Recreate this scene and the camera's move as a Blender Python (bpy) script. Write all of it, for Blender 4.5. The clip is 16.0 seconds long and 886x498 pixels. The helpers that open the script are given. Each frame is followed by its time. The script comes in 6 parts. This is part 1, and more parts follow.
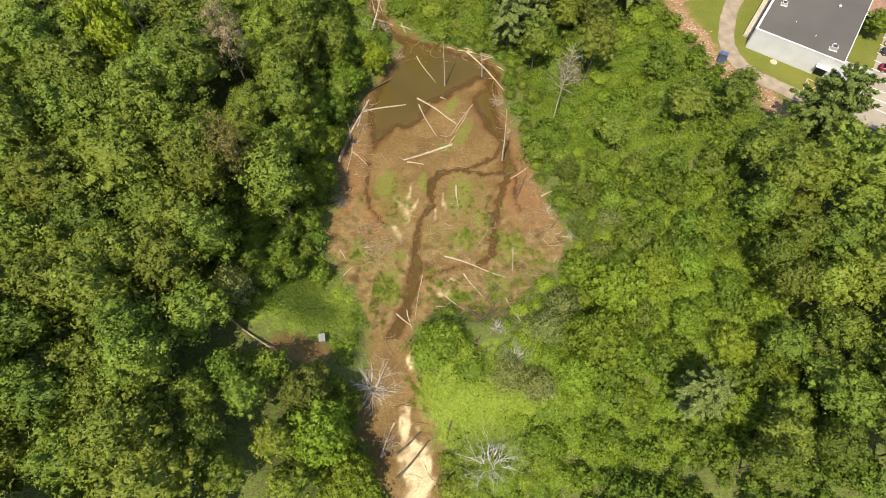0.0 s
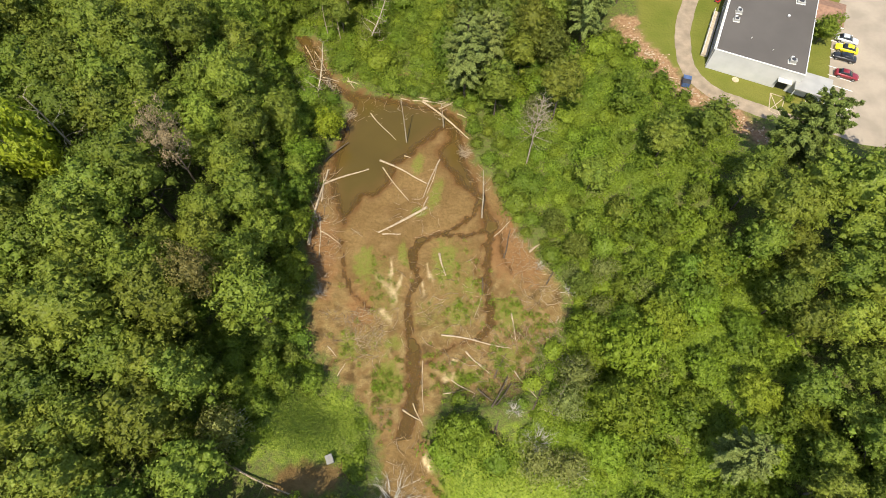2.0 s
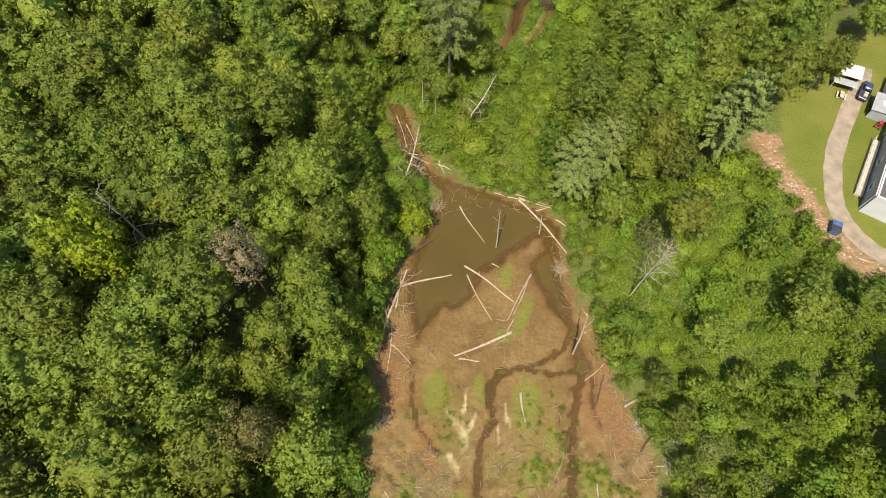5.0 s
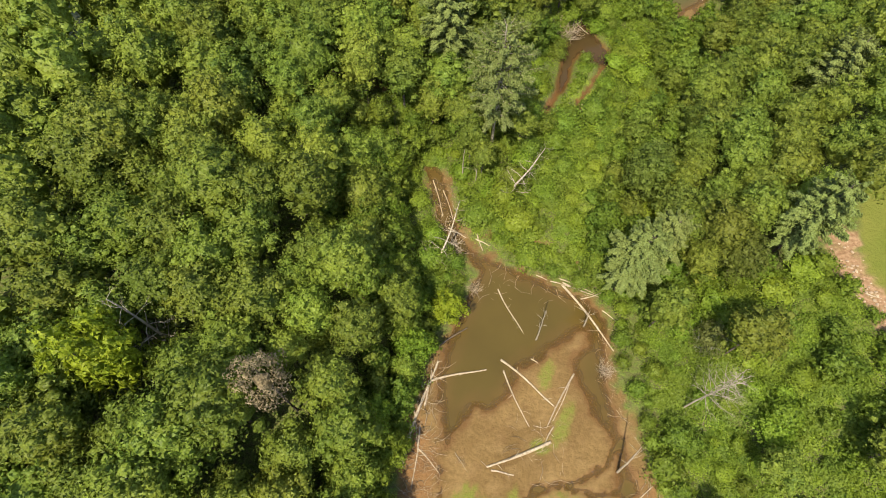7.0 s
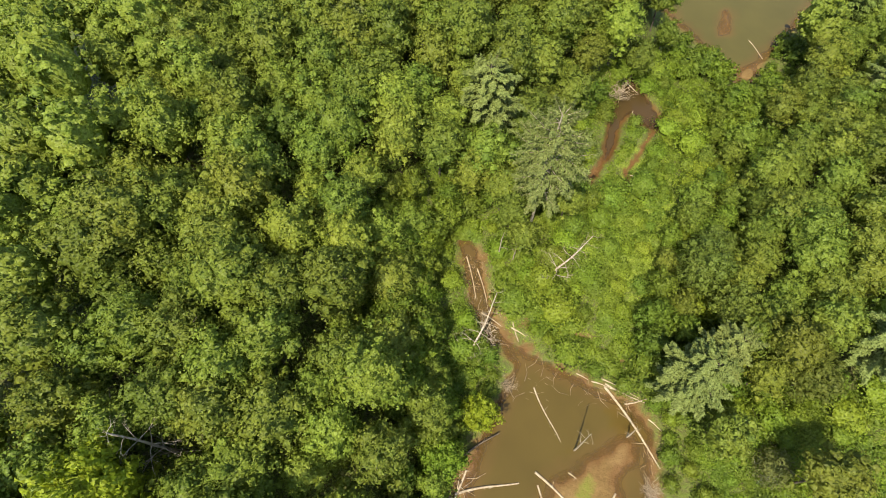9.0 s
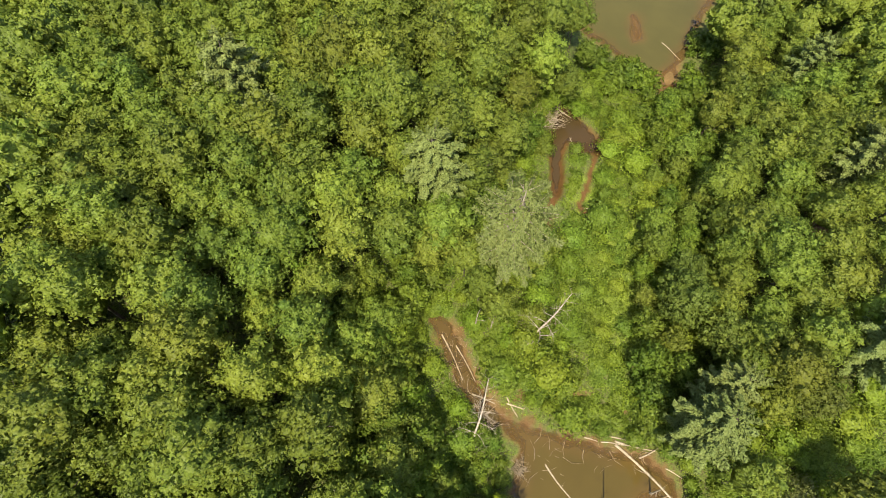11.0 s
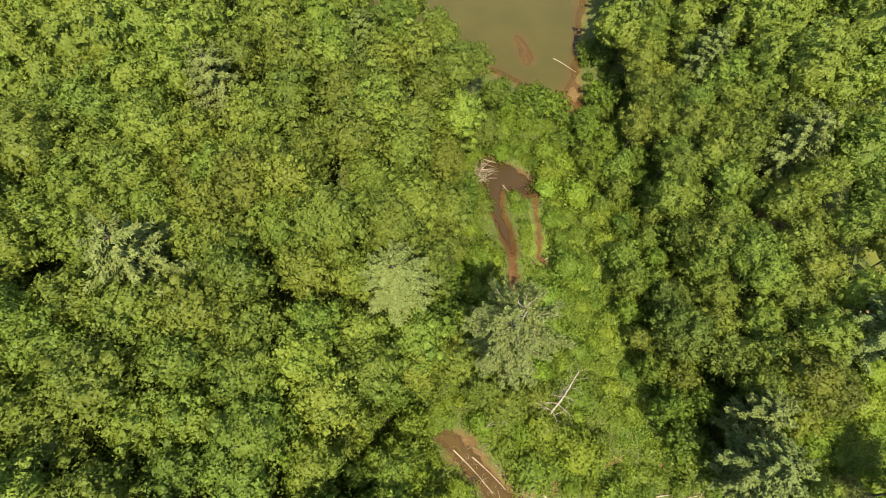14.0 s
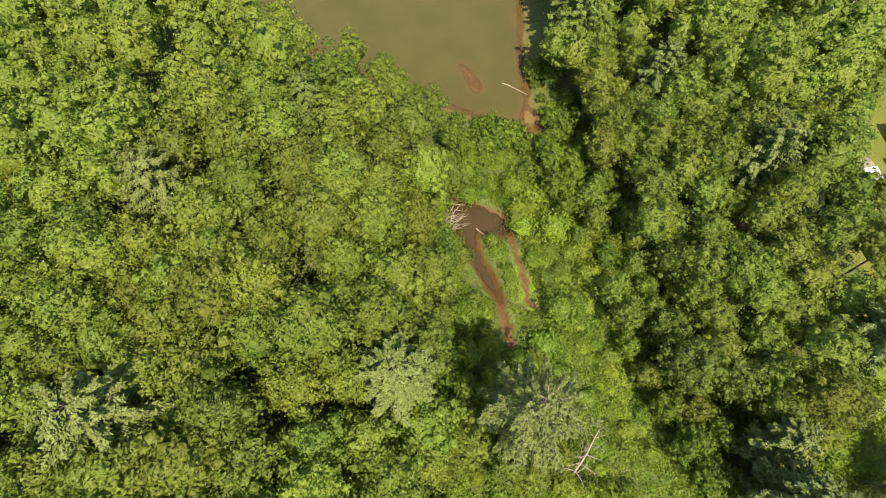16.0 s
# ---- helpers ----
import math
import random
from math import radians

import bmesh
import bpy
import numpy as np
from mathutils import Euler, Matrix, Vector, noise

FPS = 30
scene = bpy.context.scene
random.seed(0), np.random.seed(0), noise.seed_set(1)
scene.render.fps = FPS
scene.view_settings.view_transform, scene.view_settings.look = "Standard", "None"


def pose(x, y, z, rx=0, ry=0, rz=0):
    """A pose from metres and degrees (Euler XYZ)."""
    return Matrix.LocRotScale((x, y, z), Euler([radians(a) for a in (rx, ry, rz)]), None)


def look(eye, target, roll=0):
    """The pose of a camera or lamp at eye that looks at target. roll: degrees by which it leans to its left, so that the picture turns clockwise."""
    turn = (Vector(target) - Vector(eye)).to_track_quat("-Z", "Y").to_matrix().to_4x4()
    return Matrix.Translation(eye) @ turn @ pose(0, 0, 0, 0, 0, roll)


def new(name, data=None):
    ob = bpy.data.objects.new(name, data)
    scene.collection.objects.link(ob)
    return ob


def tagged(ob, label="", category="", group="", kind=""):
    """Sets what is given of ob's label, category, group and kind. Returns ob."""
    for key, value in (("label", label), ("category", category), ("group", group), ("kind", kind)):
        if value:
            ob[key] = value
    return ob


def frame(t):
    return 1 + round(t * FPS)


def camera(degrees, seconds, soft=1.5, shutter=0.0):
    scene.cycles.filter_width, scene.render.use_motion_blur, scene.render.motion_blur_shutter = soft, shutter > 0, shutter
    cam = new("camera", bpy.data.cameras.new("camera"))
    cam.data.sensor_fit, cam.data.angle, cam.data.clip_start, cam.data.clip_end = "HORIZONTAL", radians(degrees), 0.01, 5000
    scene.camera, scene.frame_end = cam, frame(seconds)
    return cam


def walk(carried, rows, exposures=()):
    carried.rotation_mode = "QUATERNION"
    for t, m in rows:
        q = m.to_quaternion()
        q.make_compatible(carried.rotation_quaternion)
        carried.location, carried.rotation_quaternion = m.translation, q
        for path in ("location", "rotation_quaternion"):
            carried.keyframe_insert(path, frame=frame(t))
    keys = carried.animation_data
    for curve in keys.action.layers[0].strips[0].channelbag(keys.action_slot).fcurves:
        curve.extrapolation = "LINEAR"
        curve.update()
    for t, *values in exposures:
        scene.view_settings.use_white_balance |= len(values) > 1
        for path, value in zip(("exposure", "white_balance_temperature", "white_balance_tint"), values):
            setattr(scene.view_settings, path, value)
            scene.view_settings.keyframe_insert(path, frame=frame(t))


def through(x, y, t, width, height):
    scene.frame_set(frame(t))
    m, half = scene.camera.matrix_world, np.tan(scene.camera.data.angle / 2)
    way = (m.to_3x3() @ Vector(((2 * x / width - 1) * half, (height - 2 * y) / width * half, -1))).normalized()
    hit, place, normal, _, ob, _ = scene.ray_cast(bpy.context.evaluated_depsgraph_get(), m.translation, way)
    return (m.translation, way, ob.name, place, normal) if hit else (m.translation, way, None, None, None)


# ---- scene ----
cam = camera(78.7, 16.0, soft=0.5)
METRES, EYE, TILT, LEAN, TURN = 132.0, 89.6, -62.0, 0.0, 0.0
ROWS = [
    (0.0, 0.0, 0.0, 0.0, 0.0, 0.0, -0.0),
    (0.5, -0.011, 0.0134, 0.0254, -0.03, -0.03, -0.03),
    (1.0, -0.0222, 0.0269, 0.0517, -1.36, -0.06, 2.21),
    (1.5, -0.0343, 0.0403, 0.0797, -4.33, -0.36, 7.06),
    (2.0, -0.0447, 0.0544, 0.108, -5.37, -0.54, 8.65),
    (2.5, -0.053, 0.0691, 0.1362, -5.69, -0.62, 9.14),
    (3.0, -0.0612, 0.0844, 0.1642, -5.92, -0.64, 9.43),
    (3.5, -0.0674, 0.0993, 0.1925, -5.77, -0.69, 9.14),
    (4.0, -0.0738, 0.1155, 0.2212, -4.17, -0.47, 6.37),
    (6.5, -0.1066, 0.1935, 0.3706, 0.7, -0.69, -2.17),
    (7.0, -0.1151, 0.2093, 0.3995, 0.67, -0.72, -2.18),
    (7.5, -0.1229, 0.2248, 0.4281, 0.69, -0.74, -2.17),
    (8.0, -0.1316, 0.2403, 0.4564, 0.7, -0.75, -2.24),
    (8.5, -0.1398, 0.2555, 0.4849, 1.71, -0.87, -3.93),
    (9.0, -0.1485, 0.2704, 0.5126, 2.24, -0.93, -4.79),
    (11.5, -0.1948, 0.3407, 0.6453, -7.03, -1.72, 10.51),
    (12.0, -0.2021, 0.354, 0.6698, -8.58, -2.07, 12.93),
    (12.5, -0.2071, 0.367, 0.6947, -10.28, -2.61, 15.56),
    (13.0, -0.2107, 0.3801, 0.7184, -12.41, -3.32, 18.73),
    (13.5, -0.2128, 0.3936, 0.7418, -14.4, -4.08, 21.49),
    (14.0, -0.2124, 0.4062, 0.7649, -16.16, -4.87, 23.91),
    (14.5, -0.2104, 0.4184, 0.7881, -17.62, -5.61, 25.8),
    (15.0, -0.2066, 0.431, 0.8106, -18.74, -6.22, 27.25),
    (15.5, -0.201, 0.4435, 0.833, -20.34, -7.11, 29.18),
    (16.0, -0.1923, 0.456, 0.8548, -23.2, -8.7, 32.42),
]
walk(cam, [(t, pose(0, 0, EYE, TILT, LEAN, TURN) @ pose(METRES * x, METRES * y, METRES * z, 90 + pitch, roll, yaw)) for t, x, y, z, yaw, pitch, roll in ROWS],
     exposures=[(0.0, 0.88), (4.0, 0.87), (7.0, 1.0), (9.0, 1.09), (12.0, 1.11), (16.0, 1.13)])

# ---- world, sun, exposure ----
SUN_TO = Vector((-0.40, -0.95, 1.75)).normalized()      # towards the sun
world = bpy.data.worlds.new("sky")
scene.world = world
world.use_nodes = True
wn = world.node_tree
sky = wn.nodes.new("ShaderNodeTexSky")
sky.sky_type, sky.sun_disc = "NISHITA", False
sky.sun_elevation = math.asin(SUN_TO.z)
sky.sun_rotation = math.atan2(SUN_TO.x, SUN_TO.y)
sky.air_density, sky.dust_density = 1.0, 1.5
bg = wn.nodes["Background"]
bg.inputs["Strength"].default_value = 0.15
wn.links.new(sky.outputs[0], bg.inputs[0])
sun = new("sun", bpy.data.lights.new("sun", "SUN"))
sun.data.energy, sun.data.angle, sun.data.color = 4.6, radians(0.6), (1.0, 0.92, 0.76)
sun.matrix_world = look((0, 0, 150), Vector((0, 0, 150)) - SUN_TO)

# ---- materials ----


def material(name, rough=0.8, spec=0.3):
    m = bpy.data.materials.new(name)
    m.use_nodes = True
    p = m.node_tree.nodes["Principled BSDF"]
    p.inputs["Roughness"].default_value = rough
    p.inputs["Specular IOR Level"].default_value = spec
    return m, m.node_tree, p


def node(nt, kind, **values):
    n = nt.nodes.new(kind)
    for key, value in values.items():
        n.inputs[key.replace("_", " ")].default_value = value
    return n


def noise_fac(nt, scale, detail=4.0, coord=None, lo=0.35, hi=0.65):
    """A noise of the given scale, spread to 0..1."""
    t = node(nt, "ShaderNodeTexNoise", Scale=scale, Detail=detail)
    if coord is None:
        coord = nt.nodes.new("ShaderNodeNewGeometry").outputs["Position"]
    nt.links.new(coord, t.inputs["Vector"])
    r = nt.nodes.new("ShaderNodeMapRange")
    r.inputs["From Min"].default_value, r.inputs["From Max"].default_value = lo, hi
    nt.links.new(t.outputs["Fac"], r.inputs["Value"])
    return r.outputs[0]


def mix(nt, fac, a, b):
    """Colour a to b by fac; each may be a socket or a value."""
    m = nt.nodes.new("ShaderNodeMix")
    m.data_type = "RGBA"
    for value, sock in ((fac, m.inputs[0]), (a, m.inputs[6]), (b, m.inputs[7])):
        if hasattr(value, "links"):
            nt.links.new(value, sock)
        elif isinstance(value, tuple):
            sock.default_value = (*value, 1.0)
        else:
            sock.default_value = value
    return m.outputs[2]


def calc(nt, op, a, b=0.0):
    m = nt.nodes.new("ShaderNodeMath")
    m.operation = op
    for value, sock in ((a, m.inputs[0]), (b, m.inputs[1])):
        if hasattr(value, "links"):
            nt.links.new(value, sock)
        else:
            sock.default_value = value
    return m.outputs[0]


def bump(nt, p, height, strength, distance):
    b = nt.nodes.new("ShaderNodeBump")
    b.inputs["Strength"].default_value, b.inputs["Distance"].default_value = strength, distance
    nt.links.new(height, b.inputs["Height"])
    nt.links.new(b.outputs[0], p.inputs["Normal"])


def plain(name, colour, rough=0.7, vary=0.15, scale=2.0, metal=0.0, spec=0.3, relief=0.0):
    """A painted, metal or stone surface with stains at two scales."""
    m, nt, p = material(name, rough, spec)
    dark = tuple(c * (1 - vary) for c in colour)
    light = tuple(min(1.0, c * (1 + vary)) for c in colour)
    obj = nt.nodes.new("ShaderNodeTexCoord").outputs["Object"]
    c = mix(nt, noise_fac(nt, scale, 5, obj), dark, light)
    c = mix(nt, calc(nt, "MULTIPLY", noise_fac(nt, scale * 9, 3, obj), vary), c, dark)
    nt.links.new(c, p.inputs["Base Color"])
    p.inputs["Metallic"].default_value = metal
    if relief:
        bump(nt, p, noise_fac(nt, scale * 6, 4, obj), 0.5, relief)
    return m


def foliage(name, dark, light, tint, sheen=0.25, through=0.48, vary=1.0, grain=3.6, flutter=1.1):
    """Leaves: each plant and each leaf has its own green and its own tilt; part of the light passes through."""
    m, nt, p = material(name, 0.55, sheen)
    info = nt.nodes.new("ShaderNodeObjectInfo")
    geo = nt.nodes.new("ShaderNodeNewGeometry")
    leaf = mix(nt, geo.outputs["Random Per Island"], dark, light)
    big = noise_fac(nt, 0.16, 2, geo.outputs["Position"])
    c = mix(nt, calc(nt, "MULTIPLY", big, 0.55), leaf, tint)
    hsv = nt.nodes.new("ShaderNodeHueSaturation")
    nt.links.new(c, hsv.inputs["Color"])
    ramp = nt.nodes.new("ShaderNodeMapRange")
    ramp.inputs["To Min"].default_value, ramp.inputs["To Max"].default_value = 0.5 - 0.013 * vary, 0.5 + 0.015 * vary
    nt.links.new(info.outputs["Random"], ramp.inputs["Value"])
    nt.links.new(ramp.outputs[0], hsv.inputs["Hue"])
    val = nt.nodes.new("ShaderNodeMapRange")
    val.inputs["To Min"].default_value, val.inputs["To Max"].default_value = 1 - 0.19 * vary, 1 + 0.19 * vary
    cells = node(nt, "ShaderNodeTexVoronoi", Scale=grain)
    nt.links.new(geo.outputs["Position"], cells.inputs["Vector"])
    each = nt.nodes.new("ShaderNodeSeparateColor")
    nt.links.new(cells.outputs["Color"], each.inputs[0])
    tone = nt.nodes.new("ShaderNodeMapRange")
    tone.inputs["To Min"].default_value, tone.inputs["To Max"].default_value = 0.81, 1.28
    nt.links.new(calc(nt, "FRACT", calc(nt, "MULTIPLY", each.outputs[0], 17.0)), tone.inputs["Value"])
    tilt = nt.nodes.new("ShaderNodeVectorMath")
    tilt.operation = "SUBTRACT"
    tilt.inputs[1].default_value = (0.5, 0.5, 0.5)
    nt.links.new(cells.outputs["Color"], tilt.inputs[0])
    bent = nt.nodes.new("ShaderNodeVectorMath")
    bent.operation = "MULTIPLY_ADD"
    bent.inputs[1].default_value = (flutter, flutter, flutter)
    nt.links.new(tilt.outputs[0], bent.inputs[0])
    nt.links.new(geo.outputs["Normal"], bent.inputs[2])
    face = nt.nodes.new("ShaderNodeVectorMath")
    face.operation = "NORMALIZE"
    nt.links.new(bent.outputs[0], face.inputs[0])
    nt.links.new(face.outputs[0], p.inputs["Normal"])
    nt.links.new(calc(nt, "FRACT", calc(nt, "MULTIPLY", info.outputs["Random"], 37.0)), val.inputs["Value"])
    nt.links.new(calc(nt, "MULTIPLY", val.outputs[0], tone.outputs[0]), hsv.inputs["Value"])
    nt.links.new(hsv.outputs[0], p.inputs["Base Color"])
    t = nt.nodes.new("ShaderNodeBsdfTranslucent")
    nt.links.new(hsv.outputs[0], t.inputs["Color"])
    nt.links.new(face.outputs[0], t.inputs["Normal"])
    s = nt.nodes.new("ShaderNodeMixShader")
    s.inputs[0].default_value = through
    nt.links.new(p.outputs[0], s.inputs[1])
    nt.links.new(t.outputs[0], s.inputs[2])
    nt.links.new(s.outputs[0], nt.nodes["Material Output"].inputs["Surface"])
    return m


def wood(name, a, b, scale=3.0):
    """Bark or weathered wood, with grain, stains and relief."""
    m, nt, p = material(name, 0.85, 0.2)
    obj = nt.nodes.new("ShaderNodeTexCoord").outputs["Object"]
    rnd = nt.nodes.new("ShaderNodeObjectInfo").outputs["Random"]
    c = mix(nt, noise_fac(nt, scale, 6, obj), a, b)
    c = mix(nt, calc(nt, "MULTIPLY", rnd, 0.35), c, a)
    nt.links.new(c, p.inputs["Base Color"])
    bump(nt, p, noise_fac(nt, scale * 8, 4, obj), 0.6, 0.03)
    return m


LEAF = foliage("leaves_broad", (0.108, 0.154, 0.019), (0.178, 0.226, 0.029), (0.186, 0.214, 0.025))
LEAF_OLIVE = foliage("leaves_olive", (0.106, 0.144, 0.017), (0.168, 0.206, 0.026), (0.174, 0.196, 0.022))
LEAF_YELLOW = foliage("leaves_yellow", (0.185, 0.225, 0.012), (0.255, 0.295, 0.018), (0.235, 0.280, 0.016), vary=0.3)
LEAF_SHRUB = foliage("leaves_shrub", (0.094, 0.148, 0.014), (0.154, 0.212, 0.022), (0.164, 0.200, 0.018))
LEAF_MEADOW = foliage("leaves_meadow", (0.128, 0.188, 0.014), (0.184, 0.246, 0.021), (0.186, 0.234, 0.019))
LEAF_BROWN = foliage("leaves_withered", (0.190, 0.145, 0.080), (0.280, 0.220, 0.125), (0.265, 0.200, 0.108))
LEAF_GREY = foliage("leaves_grey_green", (0.120, 0.145, 0.034), (0.180, 0.205, 0.058), (0.175, 0.190, 0.050))
LEAF_LIGHT = foliage("leaves_light", (0.126, 0.178, 0.020), (0.192, 0.245, 0.030), (0.198, 0.232, 0.026))
LEAF_PALE = foliage("leaves_pale_grey", (0.160, 0.185, 0.040), (0.230, 0.250, 0.075), (0.215, 0.230, 0.060))
LEAF_TAN = foliage("leaves_tan", (0.155, 0.150, 0.030), (0.225, 0.205, 0.055), (0.220, 0.180, 0.060))
LEAF_DUSK = foliage("leaves_dusky", (0.098, 0.132, 0.017), (0.148, 0.180, 0.028), (0.142, 0.164, 0.025))
NEEDLE = foliage("needles_grey_green", (0.118, 0.150, 0.036), (0.172, 0.205, 0.055), (0.165, 0.192, 0.048), 0.15, 0.3, 0.5, 5.0)
NEEDLE_DARK = foliage("needles_dark", (0.092, 0.128, 0.024), (0.140, 0.178, 0.038), (0.140, 0.170, 0.036), 0.15, 0.3, 0.5, 5.0)
BARK = wood("bark_grey_brown", (0.055, 0.042, 0.030), (0.16, 0.13, 0.10))
DEAD = wood("dead_wood_grey", (0.215, 0.175, 0.120), (0.42, 0.36, 0.27))
TWIG = wood("weathered_twigs_pale", (0.34, 0.31, 0.26), (0.60, 0.56, 0.48))
DRIFT = wood("driftwood_brown", (0.15, 0.105, 0.06), (0.36, 0.28, 0.18))
BRUSH = wood("dead_brush_brown", (0.10, 0.075, 0.05), (0.27, 0.21, 0.15))
LOG = wood("stripped_log_pale", (0.22, 0.165, 0.105), (0.44, 0.36, 0.25))
LOG_DARK = wood("sodden_log_dark", (0.040, 0.030, 0.022), (0.13, 0.10, 0.07))

# ---- the lie of the land ----
MUD = [(-16.2, 109.7), (-11, 100.6), (-15.5, 91), (-18.5, 83), (-21.5, 74), (-22, 67), (-20.5, 60), (-22.5, 50), (-20, 45),
       (-17, 40), (-13.5, 34.5), (-12.9, 28), (-13.5, 22), (-13, 14), (-9, 4), (-9, -5), (1, -5), (0.5, 5.2), (-0.4, 12.5),
       (-3.5, 20), (-4.7, 26), (-4.8, 32), (-0.4, 35.8), (4.6, 34), (9.5, 33), (14, 36), (15.5, 40.8), (20, 42), (23.2, 48),
       (22.6, 53), (19.5, 60.2), (17, 68.7), (15.5, 77), (13.5, 81), (14.3, 88.6), (15.2, 95), (11.5, 98), (4.3, 101.3),
       (-3.7, 104), (-10, 107.5), (-13.2, 113), (-16, 124), (-20.5, 124), (-18.6, 115)]
POND = [(-16.2, 109.7), (-10.5, 101.6), (-14.6, 91), (-17.2, 82.5), (-16.6, 77), (-15.6, 72), (-15.1, 67.5), (-13.1, 71.8),
        (-9.5, 76.3), (-8.2, 75), (-6.1, 76.5), (-3.5, 79.1), (-1.7, 83.3), (1.4, 84.7), (4.1, 87.2), (8.7, 90.3), (8.7, 89.2),
        (5.4, 86.4), (5.8, 83), (8.6, 76.3), (11, 72.7), (11.2, 69.7), (11.1, 65.5), (15, 64), (15.2, 68), (14.2, 74),
        (12.8, 80), (12.8, 87.4), (14.1, 92.8), (10.9, 97.1), (0.8, 101.5), (-10.5, 106.6)]
POOL = [(14.7, 170), (17.4, 166.5), (21, 159.2), (19.5, 155.2), (15.2, 157.4), (14.8, 161), (11.4, 156), (10.2, 150.2), (8.6, 146.6), (7.4, 148.4), (8.8, 153.4), (9.4, 157.5), (11.4, 163.2)]
LAKE = [(4, 245), (12, 224), (18, 208), (24, 195), (32, 182), (37.5, 170), (42, 170), (48, 181), (57, 192), (68, 204),
        (90, 235), (100, 275), (60, 300), (20, 280)]
CHANNELS = [  # width, depth, line
    (1.5, 0.40, [(-19.3, 124), (-18.2, 122), (-17.2, 117), (-15.7, 111), (-13.4, 106)]),
    (0.5, 0.26, [(13.3, 72.9), (10.1, 68.7), (5.3, 66.4), (-0.1, 65.4)]),
    (0.75, 0.30, [(-0.1, 65.4), (-2.4, 63.1), (-2.1, 57.7), (-4.2, 54.1), (-5.2, 49.5), (-5.0, 45)]),
    (1.25, 0.34, [(-5.0, 45), (-5.2, 41), (-6.3, 36.5), (-7.2, 33.5), (-8.7, 31), (-9.1, 28), (-6.6, 24.2), (-6.6, 20), (-9, 14), (-9.5, 4), (-9, -8)]),
    (0.5, 0.26, [(4.5, 65.6), (8, 64.9), (11, 65.2), (14.7, 65.6)]),
    (0.72, 0.30, [(14, 66.6), (12, 61.5), (10.3, 55.5), (9.9, 51.5), (9.2, 46.9), (7, 44.6)]),
    (0.55, 0.2, [(15, 64), (14.2, 59), (15, 56)]),
    (0.5, 0.22, [(-15.1, 67.7), (-15.2, 60.2), (-13.5, 55.5), (-11, 52.6)]),
    (0.45, 0.18, [(7, 44.4), (2.3, 43.9), (-1.8, 42.4), (-4.5, 40.5)]),
    (0.4, 0.2, [(10.8, 62), (9, 58), (8.5, 54)])]
UPPER = [(0.8, 0.4, [(12.4, 163), (10.0, 155), (9.0, 149.1), (6.7, 144.8), (4.9, 141.5), (3.6, 138.5)]),
         (0.45, 0.3, [(18.7, 155.5), (15.3, 149.2), (13.1, 145.5), (11.5, 143.4), (12.1, 141.4)])]


def rise(a, b, x):
    t = np.clip((x - a) / (b - a), 0, 1)
    return t * t * (3 - 2 * t)


def line_gap(x, y, line):
    """Distance from points to a polyline."""
    if isinstance(x, (int, float)):
        least = 1e9
        for (ax, ay), (bx, by) in zip(line, line[1:]):
            dx, dy = bx - ax, by - ay
            t = min(1.0, max(0.0, ((x - ax) * dx + (y - ay) * dy) / (dx * dx + dy * dy)))
            least = min(least, math.hypot(x - ax - t * dx, y - ay - t * dy))
        return least
    best = np.full(np.shape(x), 1e9)
    for (ax, ay), (bx, by) in zip(line, line[1:]):
        dx, dy = bx - ax, by - ay
        t = np.clip(((x - ax) * dx + (y - ay) * dy) / (dx * dx + dy * dy), 0, 1)
        best = np.minimum(best, np.hypot(x - ax - t * dx, y - ay - t * dy))
    return best


def depth_in(x, y, poly):
    """Distance to the edge of a polygon, positive inside."""
    if isinstance(x, (int, float)):
        odd = False
        for (ax, ay), (bx, by) in zip(poly, poly[1:] + poly[:1]):
            if (ay > y) != (by > y) and x < (bx - ax) * (y - ay) / (by - ay) + ax:
                odd = not odd
        gap = line_gap(x, y, poly + poly[:1])
        return gap if odd else -gap
    inside = np.zeros(np.shape(x), bool)
    for (ax, ay), (bx, by) in zip(poly, poly[1:] + poly[:1]):
        if ay != by:
            inside ^= ((ay > y) != (by > y)) & (x < (bx - ax) * (y - ay) / (by - ay) + ax)
    gap = line_gap(x, y, poly + poly[:1])
    return np.where(inside, gap, -gap)


def wave(x, y, size, seed=0.0):
    """Smooth unevenness of about -1..1, with lumps of that size."""
    k = 6.283 / size
    out = 0.0
    for i in range(5):
        a = seed * 1.7 + i * 2.399
        f = k * (0.7 + 0.31 * i)
        out = out + np.sin(f * (x * math.cos(a) + y * math.sin(a)) + seed * 3.1 + i * 1.9 + 0.8 * np.sin(f * 0.6 * (y * math.cos(a) - x * math.sin(a)) + i)) / 2.6
    return out


def left_edge(y):
    return np.interp(y, [0, 30, 45, 75, 90, 97, 105, 122, 130, 142, 160, 175, 190, 220, 300], [-15, -15, -23, -22, -18, -23, -25, -27, -22, -9, 3, 22, 27, 18, 5])


def right_edge(y):
    return np.interp(y, [0, 30, 50, 60, 75, 90, 100, 110, 125, 140, 155, 165, 175, 190, 205, 230, 300],
                     [25, 25, 25, 22, 18, 15.5, 18, 22, 25, 32, 39, 43, 46, 57, 69, 92, 140])


